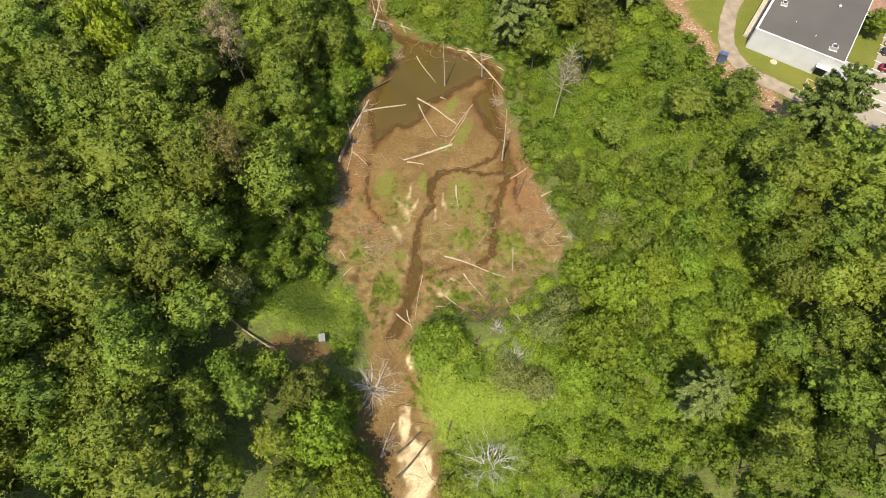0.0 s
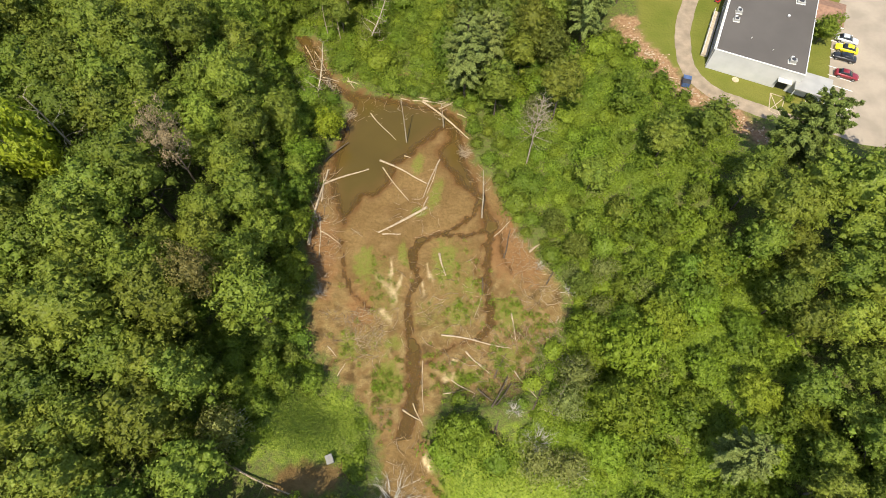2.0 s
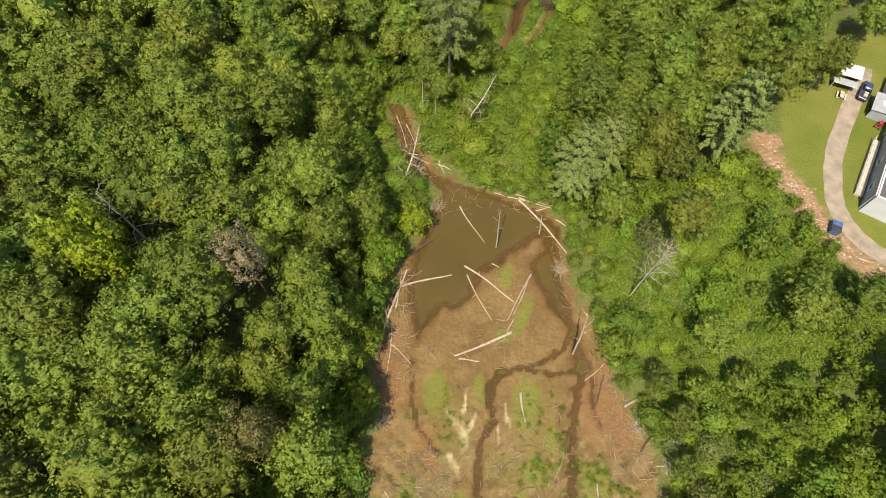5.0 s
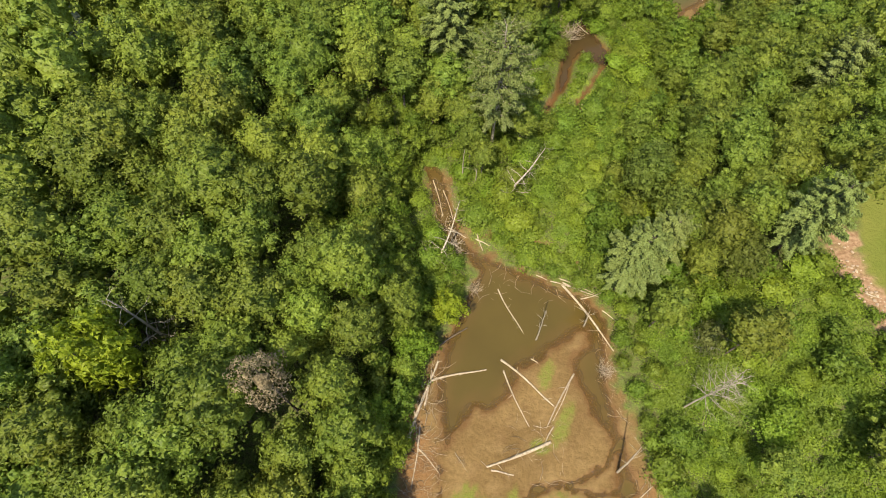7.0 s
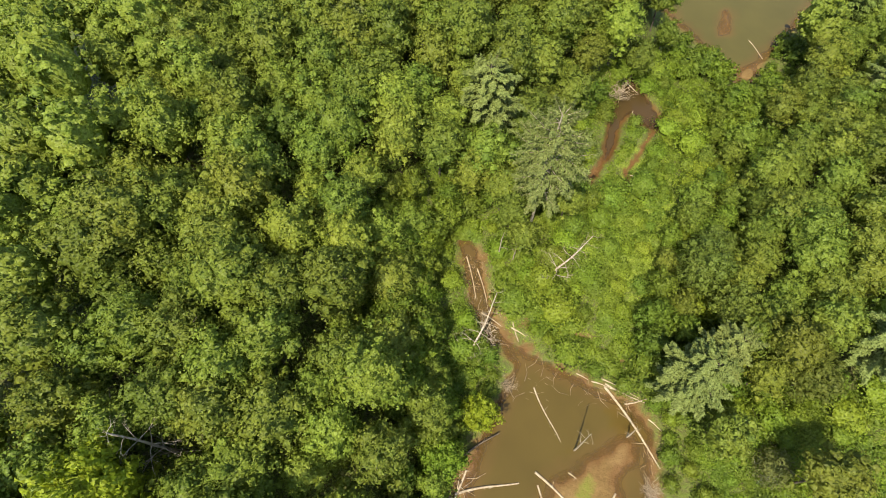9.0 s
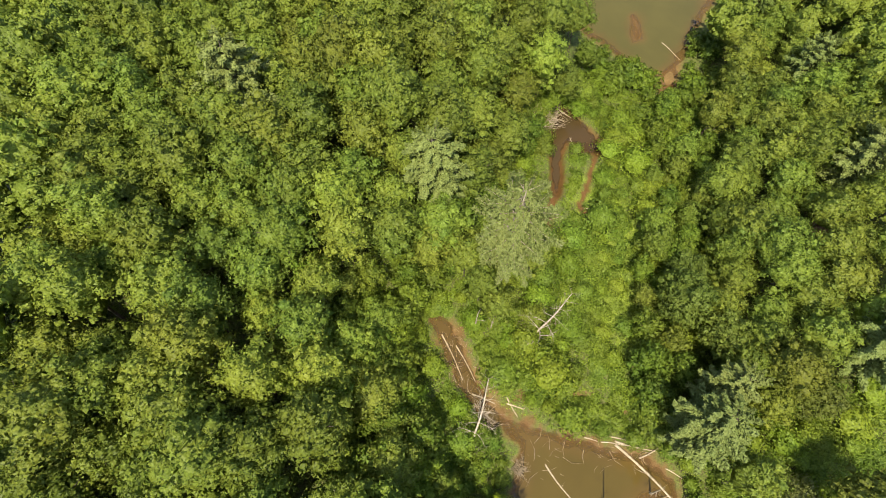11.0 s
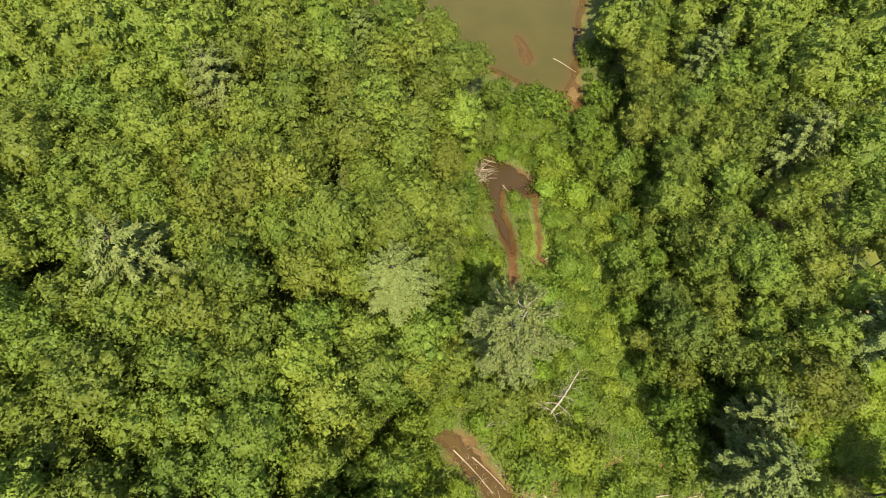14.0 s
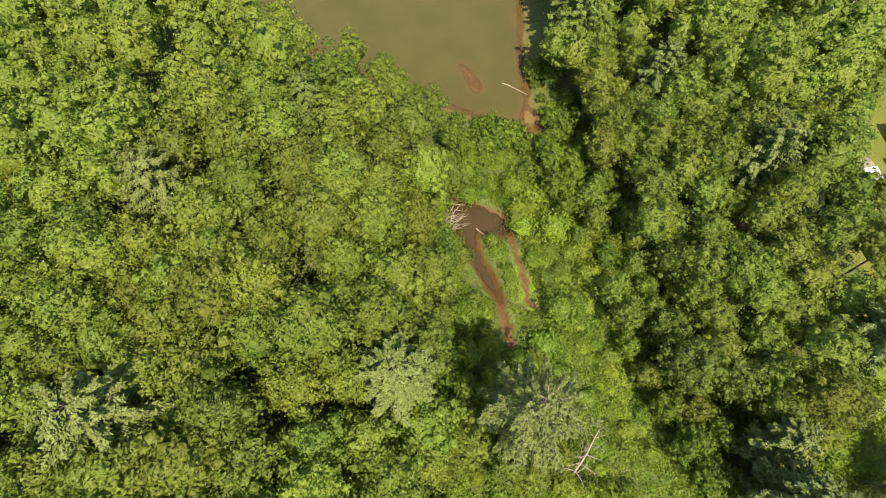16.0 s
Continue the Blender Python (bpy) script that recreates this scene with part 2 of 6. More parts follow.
def land(x, y):
    """Height of the ground."""
    x, y = np.asarray(x, float), np.asarray(y, float)
    left, right = left_edge(y) - x, x - right_edge(y)
    z = -1.9 * rise(128, 172, y)
    z = z + 8.5 * rise(0, 12, left) + 4 * rise(18, 70, left) + (10 - z) * rise(0, 35, right)
    z = z + 0.35 * wave(x, y, 17, 1) * rise(2, 10, np.maximum(left, right)) * (1 - rise(44, 50, x))
    dam = rise(15, 21, y) * (1 - rise(31, 37, y)) * (rise(-4.5, -1, x) * (1 - rise(20, 30, x)) + (1 - rise(-17, -13, x)) * rise(-60, -30, x) * 0.9)
    z = z + 2.3 * dam * (1 - 0.5 * rise(0, 8, left))
    z = z - 1.1 * (1 - rise(18, 28, y)) * (1 - rise(0, 9, line_gap(x, y, [(-5, 26), (-5, -30)]) - 4.5))
    mud = depth_in(x, y, MUD) + 0.7 * wave(x, y, 5, 2)
    flat = (0.14 + 0.03 * wave(x, y, 8.5, 3) + 0.022 * wave(x, y, 1.3, 4)) * (1 - rise(40, 48, np.abs(x)))
    z = z + 0.45 * rise(-0.5, 2.0, -mud) * (1 - rise(20, 40, np.abs(x))) + flat
    d = depth_in(x, y, POND) + 0.35 * wave(x, y, 4.0, 5)
    z = np.where(y > 60, np.where(d > -1.5, np.minimum(z, 0.13 - 0.45 * rise(-0.6, 3.0, d) - 0.5 * rise(2, 7, d)), z), z)
    for width, deep, line in CHANNELS + UPPER:
        g = line_gap(x + 0.35 * wave(x, y, 4.3, 14), y, line) + 0.22 * wave(x, y, 2.1, 6)
        z = z - deep * (1 - rise(width * 0.45, width * 1.35, g)) * np.where(line[0][1] > 130, 1.6, 1.0)
    d = depth_in(x, y, POOL) + 0.4 * wave(x, y, 4.0, 7)
    z = z - 1.1 * rise(-1, 1.0, d)
    bar = 1.0 * (1 - rise(0.5, 2.6, np.minimum(line_gap(x, y, [(38.6, 188.5), (40.3, 195)]), line_gap(x, y, [(39.2, 170), (41.6, 176.5)]))))
    d = depth_in(x, y, LAKE) + 0.8 * wave(x, y, 9, 8)
    z = np.where(d > -6, np.minimum(z, -1.95 - 1.0 * rise(-0.5, 4, d) + 1.2 * rise(0, 4, -d) + bar * 0.75), z)
    return z


def steps(parts):
    """Grid lines from (start, stop, step) runs."""
    return np.unique(np.round(np.concatenate([np.arange(a, b, s) for a, b, s in parts]), 3))


def grid_mesh(name, xs, ys, zf):
    x, y = np.meshgrid(xs, ys)
    z = zf(x, y)
    nx, ny = len(xs), len(ys)
    i = (np.arange(ny - 1)[:, None] * nx + np.arange(nx - 1)).ravel()
    quads = np.stack([i, i + 1, i + nx + 1, i + nx], 1)
    return raw_mesh(name, np.stack([x.ravel(), y.ravel(), z.ravel()], 1), quads), x.ravel(), y.ravel(), z.ravel()


def raw_mesh(name, verts, quads, smooth=True, normals=None):
    me = bpy.data.meshes.new(name)
    n, k = quads.shape
    me.vertices.add(len(verts))
    me.vertices.foreach_set("co", np.ascontiguousarray(verts, np.float32).ravel())
    me.loops.add(n * k)
    me.loops.foreach_set("vertex_index", np.ascontiguousarray(quads, np.int32).ravel())
    me.polygons.add(n)
    me.polygons.foreach_set("loop_start", np.arange(0, n * k, k, dtype=np.int32))
    me.polygons.foreach_set("use_smooth", np.full(n, smooth))
    me.update(calc_edges=True)
    if normals is not None:
        a = me.attributes.new("custom_normal", "FLOAT_VECTOR", "POINT")
        a.data.foreach_set("vector", np.ascontiguousarray(normals, np.float32).ravel())
    return me


def mask(me, name, values):
    a = me.attributes.new(name, "FLOAT", "POINT")
    a.data.foreach_set("value", np.ascontiguousarray(np.clip(values, 0, 1), np.float32))


def blot(x, y, cx, cy, rx, ry, turn=0.0):
    """A soft, uneven patch: 1 in the middle, 0 outside."""
    c, s = math.cos(radians(turn)), math.sin(radians(turn))
    u, v = ((x - cx) * c + (y - cy) * s) / rx, ((y - cy) * c - (x - cx) * s) / ry
    return 1 - rise(0.65, 1.25, np.hypot(u, v) + 0.22 * wave(x, y, 3.0, cx))


xs = steps([(-2500, -400, 350), (-400, -130, 30), (-130, -30, 2.5), (-30, 30, 0.5), (30, 60, 1.0), (60, 130, 2.5), (130, 400, 30), (400, 2600, 350)])
ys = steps([(-2500, -400, 350), (-400, -40, 30), (-40, 0, 2.0), (0, 128, 0.5), (128, 180, 0.8), (180, 300, 3), (300, 600, 30), (600, 3000, 350)])
me, gx, gy, gz = grid_mesh("ground", xs, ys, land)
ground = tagged(new("ground", me), "valley floor of brown mud, grass and forest litter", "ground", kind="structure")


def ground_at(x, y):
    """Height of the ground's mesh at one place."""
    i = min(max(int(np.searchsorted(xs, x)) - 1, 0), len(xs) - 2)
    j = min(max(int(np.searchsorted(ys, y)) - 1, 0), len(ys) - 2)
    u, v = (x - xs[i]) / (xs[i + 1] - xs[i]), (y - ys[j]) / (ys[j + 1] - ys[j])
    k = j * len(xs) + i
    low = gz[k] * (1 - u) + gz[k + 1] * u
    high = gz[k + len(xs)] * (1 - u) + gz[k + len(xs) + 1] * u
    return float(low * (1 - v) + high * v)


mud_in = depth_in(gx, gy, MUD) - 1.1 * rise(84, 92, gy) * (1 - rise(104, 108, gy)) + 0.7 * wave(gx, gy, 5, 2) + 0.5 * wave(gx, gy, 1.9, 9)
m_mud = rise(-0.6, 0.9, mud_in)
for cx, cy, rx, ry in ((4.5, 26, 1.6, 3.2), (-22.5, 26, 5, 2.2), (1, 107, 3.2, 1.6), (6.5, 104.5, 3, 1.2), (-6.5, 109, 2.5, 1.2), (26, 50, 2, 2.5), (-29.5, 138, 1.2, 1.8)):
    m_mud = np.maximum(m_mud, blot(gx, gy, cx, cy, rx, ry))
for width, deep, line in UPPER:
    m_mud = np.maximum(m_mud, 1 - rise(width * 0.8, width * 1.4, line_gap(gx, gy, line) + 0.3 * wave(gx, gy, 3, 6)))
m_mud = np.maximum(m_mud, rise(-1.0, 0.1, depth_in(gx, gy, POOL)))
m_mud = np.maximum(m_mud, rise(-0.6, 1.0, depth_in(gx, gy, LAKE)))
m_sand = np.zeros_like(gx)
for cx, cy, rx, ry, turn in ((-3.9, 8.6, 2.7, 5.6, 8), (-6.2, 16.0, 1.1, 3.2, 0), (-7.0, 55, 0.9, 3.2, 8), (-8.8, 51, 0.7, 2.2, 25), (-8.6, 58, 0.6, 2.8, 30), (-6.6, 60, 0.45, 2.4, -8), (-5.6, 57, 0.4, 2.2, -25),
                             (-5.4, 26, 0.8, 1.8, 20), (0.4, 38.5, 1.4, 0.8, 0), (0.2, 58, 0.35, 2.6, 5), (1.5, 41, 0.7, 0.5, 0), (-1.6, 55, 0.3, 2.2, -5)):
    m_sand = np.maximum(m_sand, blot(gx, gy, cx, cy, rx, ry, turn) * (1.0 if cy < 30 else 0.72))
m_green = np.zeros_like(gx)
for cx, cy, rx, ry, turn in ((-11.3, 62, 2.6, 4.0, 0), (3.2, 60, 2.6, 5.2, -12), (4.2, 75, 1.4, 4.5, -25), (2, 83, 1.3, 3.2, -20), (4, 49.5, 2.4, 2.6, 0), (-10, 40, 2.6, 4.2, 0),
                             (1.5, 46, 1.4, 1.0, 0), (13, 48, 2.6, 3.0, 0), (-4, 62.5, 1.2, 3.0, 0), (-8, 46, 1.8, 1.6, 0), (0.5, 71.5, 2.2, 1.2, 10), (3, 38, 3, 1.6, 0), (10, 40, 2.4, 3, 0), (-16, 47, 2, 3, 0), (7, 54, 1.2, 2, 0), (-9, 57, 4, 7, 0), (5, 57, 4.5, 8, 0), (1, 50, 6, 3, 0), (-13, 47, 4, 4, 0)):
    m_green = np.maximum(m_green, blot(gx, gy, cx, cy, rx, ry, turn) * (0.55 if rx > 3.5 else 1.0))
m_wet = 1 - rise(-0.02, 0.15, gz + 0.03 * wave(gx, gy, 2.4, 11))
m_wet = np.maximum(m_wet * (gy < 126), ((gy > 136) & (gy < 173)) * 1.0) * (gy > 30) * np.where(gy < 126, rise(-1, 0.5, mud_in), 1.0)
m_red = np.maximum(np.maximum(blot(gx, gy, -20, 66, 4.2, 10), blot(gx, gy, 18, 60, 4.5, 8)), blot(gx, gy, 13.5, 60, 2, 6))
m_red = np.maximum(m_red, blot(gx, gy, -13, 53, 2.5, 5))
DIRT = [(51.5, 106), (51.0, 98.5), (54.0, 93.4), (55, 87.4), (58.2, 82.0), (63.4, 76.4), (66.5, 70.5), (69, 66)]
m_dirt = 1 - rise(1.9, 3.4, line_gap(gx, gy, DIRT) + 0.7 * wave(gx, gy, 4, 12))
for cx, cy, rx, ry in ((50, 128, 2, 3), (50, 107, 1.5, 1.5), (26, 99, 2, 1)):
    m_dirt = np.maximum(m_dirt, blot(gx, gy, cx, cy, rx, ry))
for cx, cy, rx, ry in ((106, 143, 10, 8), (101, 147, 3, 2), (112, 143, 4, 2)):
    m_dirt = np.maximum(m_dirt, 0.55 * blot(gx, gy, cx, cy, rx, ry))
LAWN = [(52.5, 100), (55.5, 92), (59, 87), (64, 80.5), (70, 75.5), (75, 69), (140, 60), (160, 170), (96, 160), (90, 136), (70, 132), (58, 118)]
m_lawn = rise(-0.6, 0.6, depth_in(gx, gy, LAWN))
m_meadow = np.maximum(blot(gx, gy, 8, 20, 17, 9), np.maximum(blot(gx, gy, -22, 34, 9, 7), blot(gx, gy, 14, 132, 8, 20, -10)))
m_meadow = np.maximum(m_meadow, np.maximum(blot(gx, gy, 40, 86, 10, 9), blot(gx, gy, -8, 114, 6, 4)))
m_straw = rise(29, 36, gy) - rise(44, 62, gy + 5 * wave(gx, gy, 9, 15) - 0.5 * np.maximum(np.abs(gx) - 8, 0))
for name, values in (("mud", m_mud), ("sand", m_sand), ("green", m_green), ("wet", m_wet), ("red", m_red), ("dirt", m_dirt), ("lawn", m_lawn), ("meadow", m_meadow), ("straw", m_straw)):
    mask(me, name, values)

GROUND, nt, p = material("earth_and_grass", 0.9, 0.12)


def attr(name):
    a = nt.nodes.new("ShaderNodeAttribute")
    a.attribute_name = name
    return a.outputs["Fac"]


def ragged(value, fac, amount=0.55):
    """A mask with its edge broken up by a noise."""
    return calc(nt, "MULTIPLY", calc(nt, "ADD", calc(nt, "SUBTRACT", value, amount / 2), calc(nt, "MULTIPLY", fac, amount)), value)


fine, small, large, grit = noise_fac(nt, 1.6, 6), noise_fac(nt, 0.55, 5), noise_fac(nt, 0.12, 4), noise_fac(nt, 7.0, 4)
litter = mix(nt, grit, (0.040, 0.042, 0.014), (0.115, 0.105, 0.040))
col = mix(nt, calc(nt, "MULTIPLY", fine, 0.8), litter, mix(nt, grit, (0.050, 0.080, 0.010), (0.125, 0.175, 0.022)))
meadow = mix(nt, grit, (0.070, 0.105, 0.012), (0.200, 0.235, 0.030))
col = mix(nt, ragged(attr("meadow"), small), col, meadow)
lawn = mix(nt, large, (0.098, 0.112, 0.016), (0.146, 0.140, 0.029))
lawn = mix(nt, calc(nt, "MULTIPLY", grit, 0.4), lawn, (0.062, 0.078, 0.011))
col = mix(nt, attr("lawn"), col, lawn)
dirt = mix(nt, fine, (0.17, 0.098, 0.050), (0.27, 0.170, 0.095))
col = mix(nt, ragged(attr("dirt"), small), col, dirt)
mud = mix(nt, large, (0.114, 0.070, 0.024), (0.174, 0.112, 0.042))
mud = mix(nt, calc(nt, "MULTIPLY", fine, 0.55), mud, (0.088, 0.052, 0.018))
mud = mix(nt, calc(nt, "MULTIPLY", noise_fac(nt, 0.30, 5, None, 0.50, 0.66), 0.45), mud, (0.198, 0.130, 0.054))
straw = mix(nt, grit, (0.105, 0.070, 0.024), (0.255, 0.185, 0.080))
mud = mix(nt, calc(nt, "MULTIPLY", attr("straw"), noise_fac(nt, 0.8, 6, None, 0.42, 0.62)), mud, straw)
mud = mix(nt, calc(nt, "MULTIPLY", attr("straw"), noise_fac(nt, 0.42, 5, None, 0.52, 0.68)), mud, (0.068, 0.043, 0.015))
mud = mix(nt, calc(nt, "MULTIPLY", attr("red"), 0.5), mud, (0.190, 0.090, 0.036))
mud = mix(nt, ragged(attr("sand"), small, 0.7), mud, mix(nt, grit, (0.36, 0.27, 0.14), (0.53, 0.42, 0.25)))
mud = mix(nt, calc(nt, "MULTIPLY", ragged(attr("green"), fine, 0.8), 0.9), mud, mix(nt, grit, (0.088, 0.098, 0.014), (0.150, 0.145, 0.032)))
mud = mix(nt, calc(nt, "MULTIPLY", attr("wet"), 0.75), mud, (0.092, 0.043, 0.013))
col = mix(nt, attr("mud"), col, mud)
nt.links.new(col, p.inputs["Base Color"])
rough = nt.nodes.new("ShaderNodeMapRange")
rough.inputs["To Min"].default_value, rough.inputs["To Max"].default_value = 0.92, 0.42
nt.links.new(attr("wet"), rough.inputs["Value"])
nt.links.new(rough.outputs[0], p.inputs["Roughness"])
bump(nt, p, calc(nt, "ADD", fine, calc(nt, "MULTIPLY", grit, 0.4)), 0.7, 0.09)
me.materials.append(GROUND)


def water_material(name, shallow, deep, rough=0.08):
    """Turbid water: clear where shallow, silt-brown where deep, with a slight ripple."""
    m, nt, p = material(name, rough, 0.22)
    a = nt.nodes.new("ShaderNodeAttribute")
    a.attribute_name = "deep"
    c = mix(nt, a.outputs["Fac"], shallow, deep)
    c = mix(nt, calc(nt, "MULTIPLY", noise_fac(nt, 0.11, 4), 0.5), c, tuple(0.7 * v for v in deep))
    nt.links.new(c, p.inputs["Base Color"])
    bump(nt, p, noise_fac(nt, 2.2, 3), 0.08, 0.03)
    s = nt.nodes.new("ShaderNodeMixShader")
    clear = nt.nodes.new("ShaderNodeBsdfTransparent")
    nt.links.new(calc(nt, "MINIMUM", calc(nt, "ADD", calc(nt, "MULTIPLY", a.outputs["Fac"], 1.3), 0.28), 1.0), s.inputs[0])
    nt.links.new(clear.outputs[0], s.inputs[1])
    nt.links.new(p.outputs[0], s.inputs[2])
    nt.links.new(s.outputs[0], nt.nodes["Material Output"].inputs["Surface"])
    return m


def sheet(name, x0, x1, y0, y1, level, step, reach, label, mat):
    """A still water surface; the land that stands higher hides the rest of it."""
    me, wx, wy, wz = grid_mesh(name, np.arange(x0, x1, step), np.arange(y0, y1, step), lambda x, y: np.full(x.shape, level))
    mask(me, "deep", (level - land(wx, wy)) / reach)
    me.materials.append(mat)
    return tagged(new(name, me), label, "water", kind="structure")


POND_WATER = water_material("muddy_water", (0.100, 0.056, 0.018), (0.070, 0.049, 0.011))
LAKE_WATER = water_material("green_brown_water", (0.115, 0.052, 0.018), (0.070, 0.062, 0.015), 0.05)
sheet("water", -24, 25, 30, 126, -0.02, 0.6, 0.5, "shallow muddy brown pond and rivulets, still", POND_WATER)
POOL_WATER = water_material("red_brown_water", (0.062, 0.034, 0.012), (0.046, 0.030, 0.011))
sheet("water_pool", 0, 24, 137, 172, -1.70, 0.6, 0.6, "small red-brown pool among shrubs, still", POOL_WATER)
sheet("water_lake", 10, 130, 160, 302, -2.1, 2.0, 0.9, "green-brown lake with a smooth surface", LAKE_WATER)

# ---- plants ----


def part(name, me, mat, parent, label=""):
    """A mesh (or bmesh) as one part under its thing."""
    if isinstance(me, bmesh.types.BMesh):
        bm, me = me, bpy.data.meshes.new(name)
        bm.to_mesh(me)
        bm.free()
    if not me.materials:
        me.materials.append(mat)
    ob = new(name, me)
    ob.parent = parent
    return tagged(ob, label)


def unit(v):
    return v / np.maximum(np.linalg.norm(v, axis=1, keepdims=True), 1e-6)


def leaf_tips(rng, at, out, size, slim=0.95, spread=0.5, along=None):
    """Pointed leaf sprays at the given places, facing about outwards: three corners each, and how they catch the light."""
    n = len(at)
    out = unit(out)
    nrm = unit(out + spread * rng.normal(size=(n, 3)))
    u = along if along is not None else rng.normal(size=(n, 3))
    u = unit(u - (u * nrm).sum(1, keepdims=True) * nrm)
    v = np.cross(nrm, u)
    size = np.broadcast_to(np.asarray(size, float), (n,))[:, None]
    a = at - u * size * 0.4 - v * size * 0.5 * slim
    b = at - u * size * 0.4 + v * size * 0.5 * slim
    c = at + u * size * 0.6
    shade = unit(out + 0.55 * nrm)
    return np.concatenate([np.stack([a, c, b], 1).reshape(-1, 3), np.repeat(shade, 3, 0)], 1)


def tips_of(verts):
    return np.arange(len(verts)).reshape(-1, 3)


def weld(verts):
    """Corners with their shading, those that fall together made one, and the triangles."""
    _, first, back = np.unique(np.round(verts[:, :3], 4), axis=0, return_index=True, return_inverse=True)
    return verts[first], back.reshape(-1, 3)


def round_form(level):
    """The triangles of a ball, corner by corner."""
    bm = bmesh.new()
    bmesh.ops.create_icosphere(bm, subdivisions=level, radius=1.0)
    out = np.array([v.co[:] for f in bm.faces for v in f.verts])
    bm.free()
    return out


BALL = {level: round_form(level) for level in (2, 3)}
KNOB = np.array([(a, 0, 0, 0, b, 0, 0, 0, c) if a * b * c > 0 else (a, 0, 0, 0, 0, c, 0, b, 0) for a in (-1, 1) for b in (-1, 1) for c in (-1, 1)], float).reshape(-1, 3)


def ball(rng, n, low=-1.0):
    """n even directions, none steeper down than low."""
    i = np.arange(n) + 0.5
    z = 1 - (1 - low) * i / n
    a = i * 2.39996 + rng.uniform(0, 6.28)
    r = np.sqrt(np.maximum(0, 1 - z * z))
    return np.stack([r * np.cos(a), r * np.sin(a), z], 1)


def tube(points, radii, sides=5):
    """A bent, tapered rod through the points: corners and four-cornered faces."""
    pts = np.asarray(points, float)
    way = unit(np.gradient(pts, axis=0))
    ref = np.where(np.abs(way[:, 2:3]) < 0.9, np.array([[0, 0, 1.0]]), np.array([[1.0, 0, 0]]))
    u = unit(np.cross(way, ref))
    v = np.cross(way, u)
    ang = np.arange(sides) * 2 * math.pi / sides
    ring = u[:, None] * np.cos(ang)[None, :, None] + v[:, None] * np.sin(ang)[None, :, None]
    verts = (pts[:, None] + ring * np.asarray(radii, float)[:, None, None]).reshape(-1, 3)
    faces = []
    for k in range(len(pts) - 1):
        for s in range(sides):
            t = (s + 1) % sides
            faces.append((k * sides + s, k * sides + t, (k + 1) * sides + t, (k + 1) * sides + s))
    return verts, np.array(faces)


def gather(pieces):
    """Several (corners, faces) in one."""
    verts, faces, n = [], [], 0
    for v, f in pieces:
        verts.append(v)
        faces.append(f + n)
        n += len(v)
    return np.concatenate(verts), np.concatenate(faces)


def limb(rng, start, way, length, r0, bends=4, droop=0.0, wander=0.12):
    pts, p, d = [np.array(start, float)], np.array(start, float), np.array(way, float)
    d /= np.linalg.norm(d)
    for k in range(bends):
        d = d + rng.normal(size=3) * wander + np.array([0, 0, -droop])
        d /= np.linalg.norm(d)
        p = p + d * length / bends
        pts.append(p)
    return np.array(pts), np.linspace(r0, r0 * 0.25, bends + 1)


def timber(rng, height, spread, base, girth):
    """A tapered trunk with limbs that reach into the crown."""
    pts, r = limb(rng, (0, 0, -0.6), (0, 0, 1), height * 0.86 + 0.6, girth, 6, 0, 0.03)
    pieces = [tube(pts, r, 6)]
    for k in range(7):
        f = base + (0.95 - base) * (k + 0.3) / 7
        a = k * 2.4 + rng.uniform(-0.4, 0.4)
        i = min(len(pts) - 2, int(f * (len(pts) - 1)))
        q = limb(rng, pts[i], (math.cos(a), math.sin(a), 0.65), spread * rng.uniform(0.6, 0.85), girth * 0.4, 3, 0, 0.1)
        pieces.append(tube(*q, 4))
    return gather(pieces)


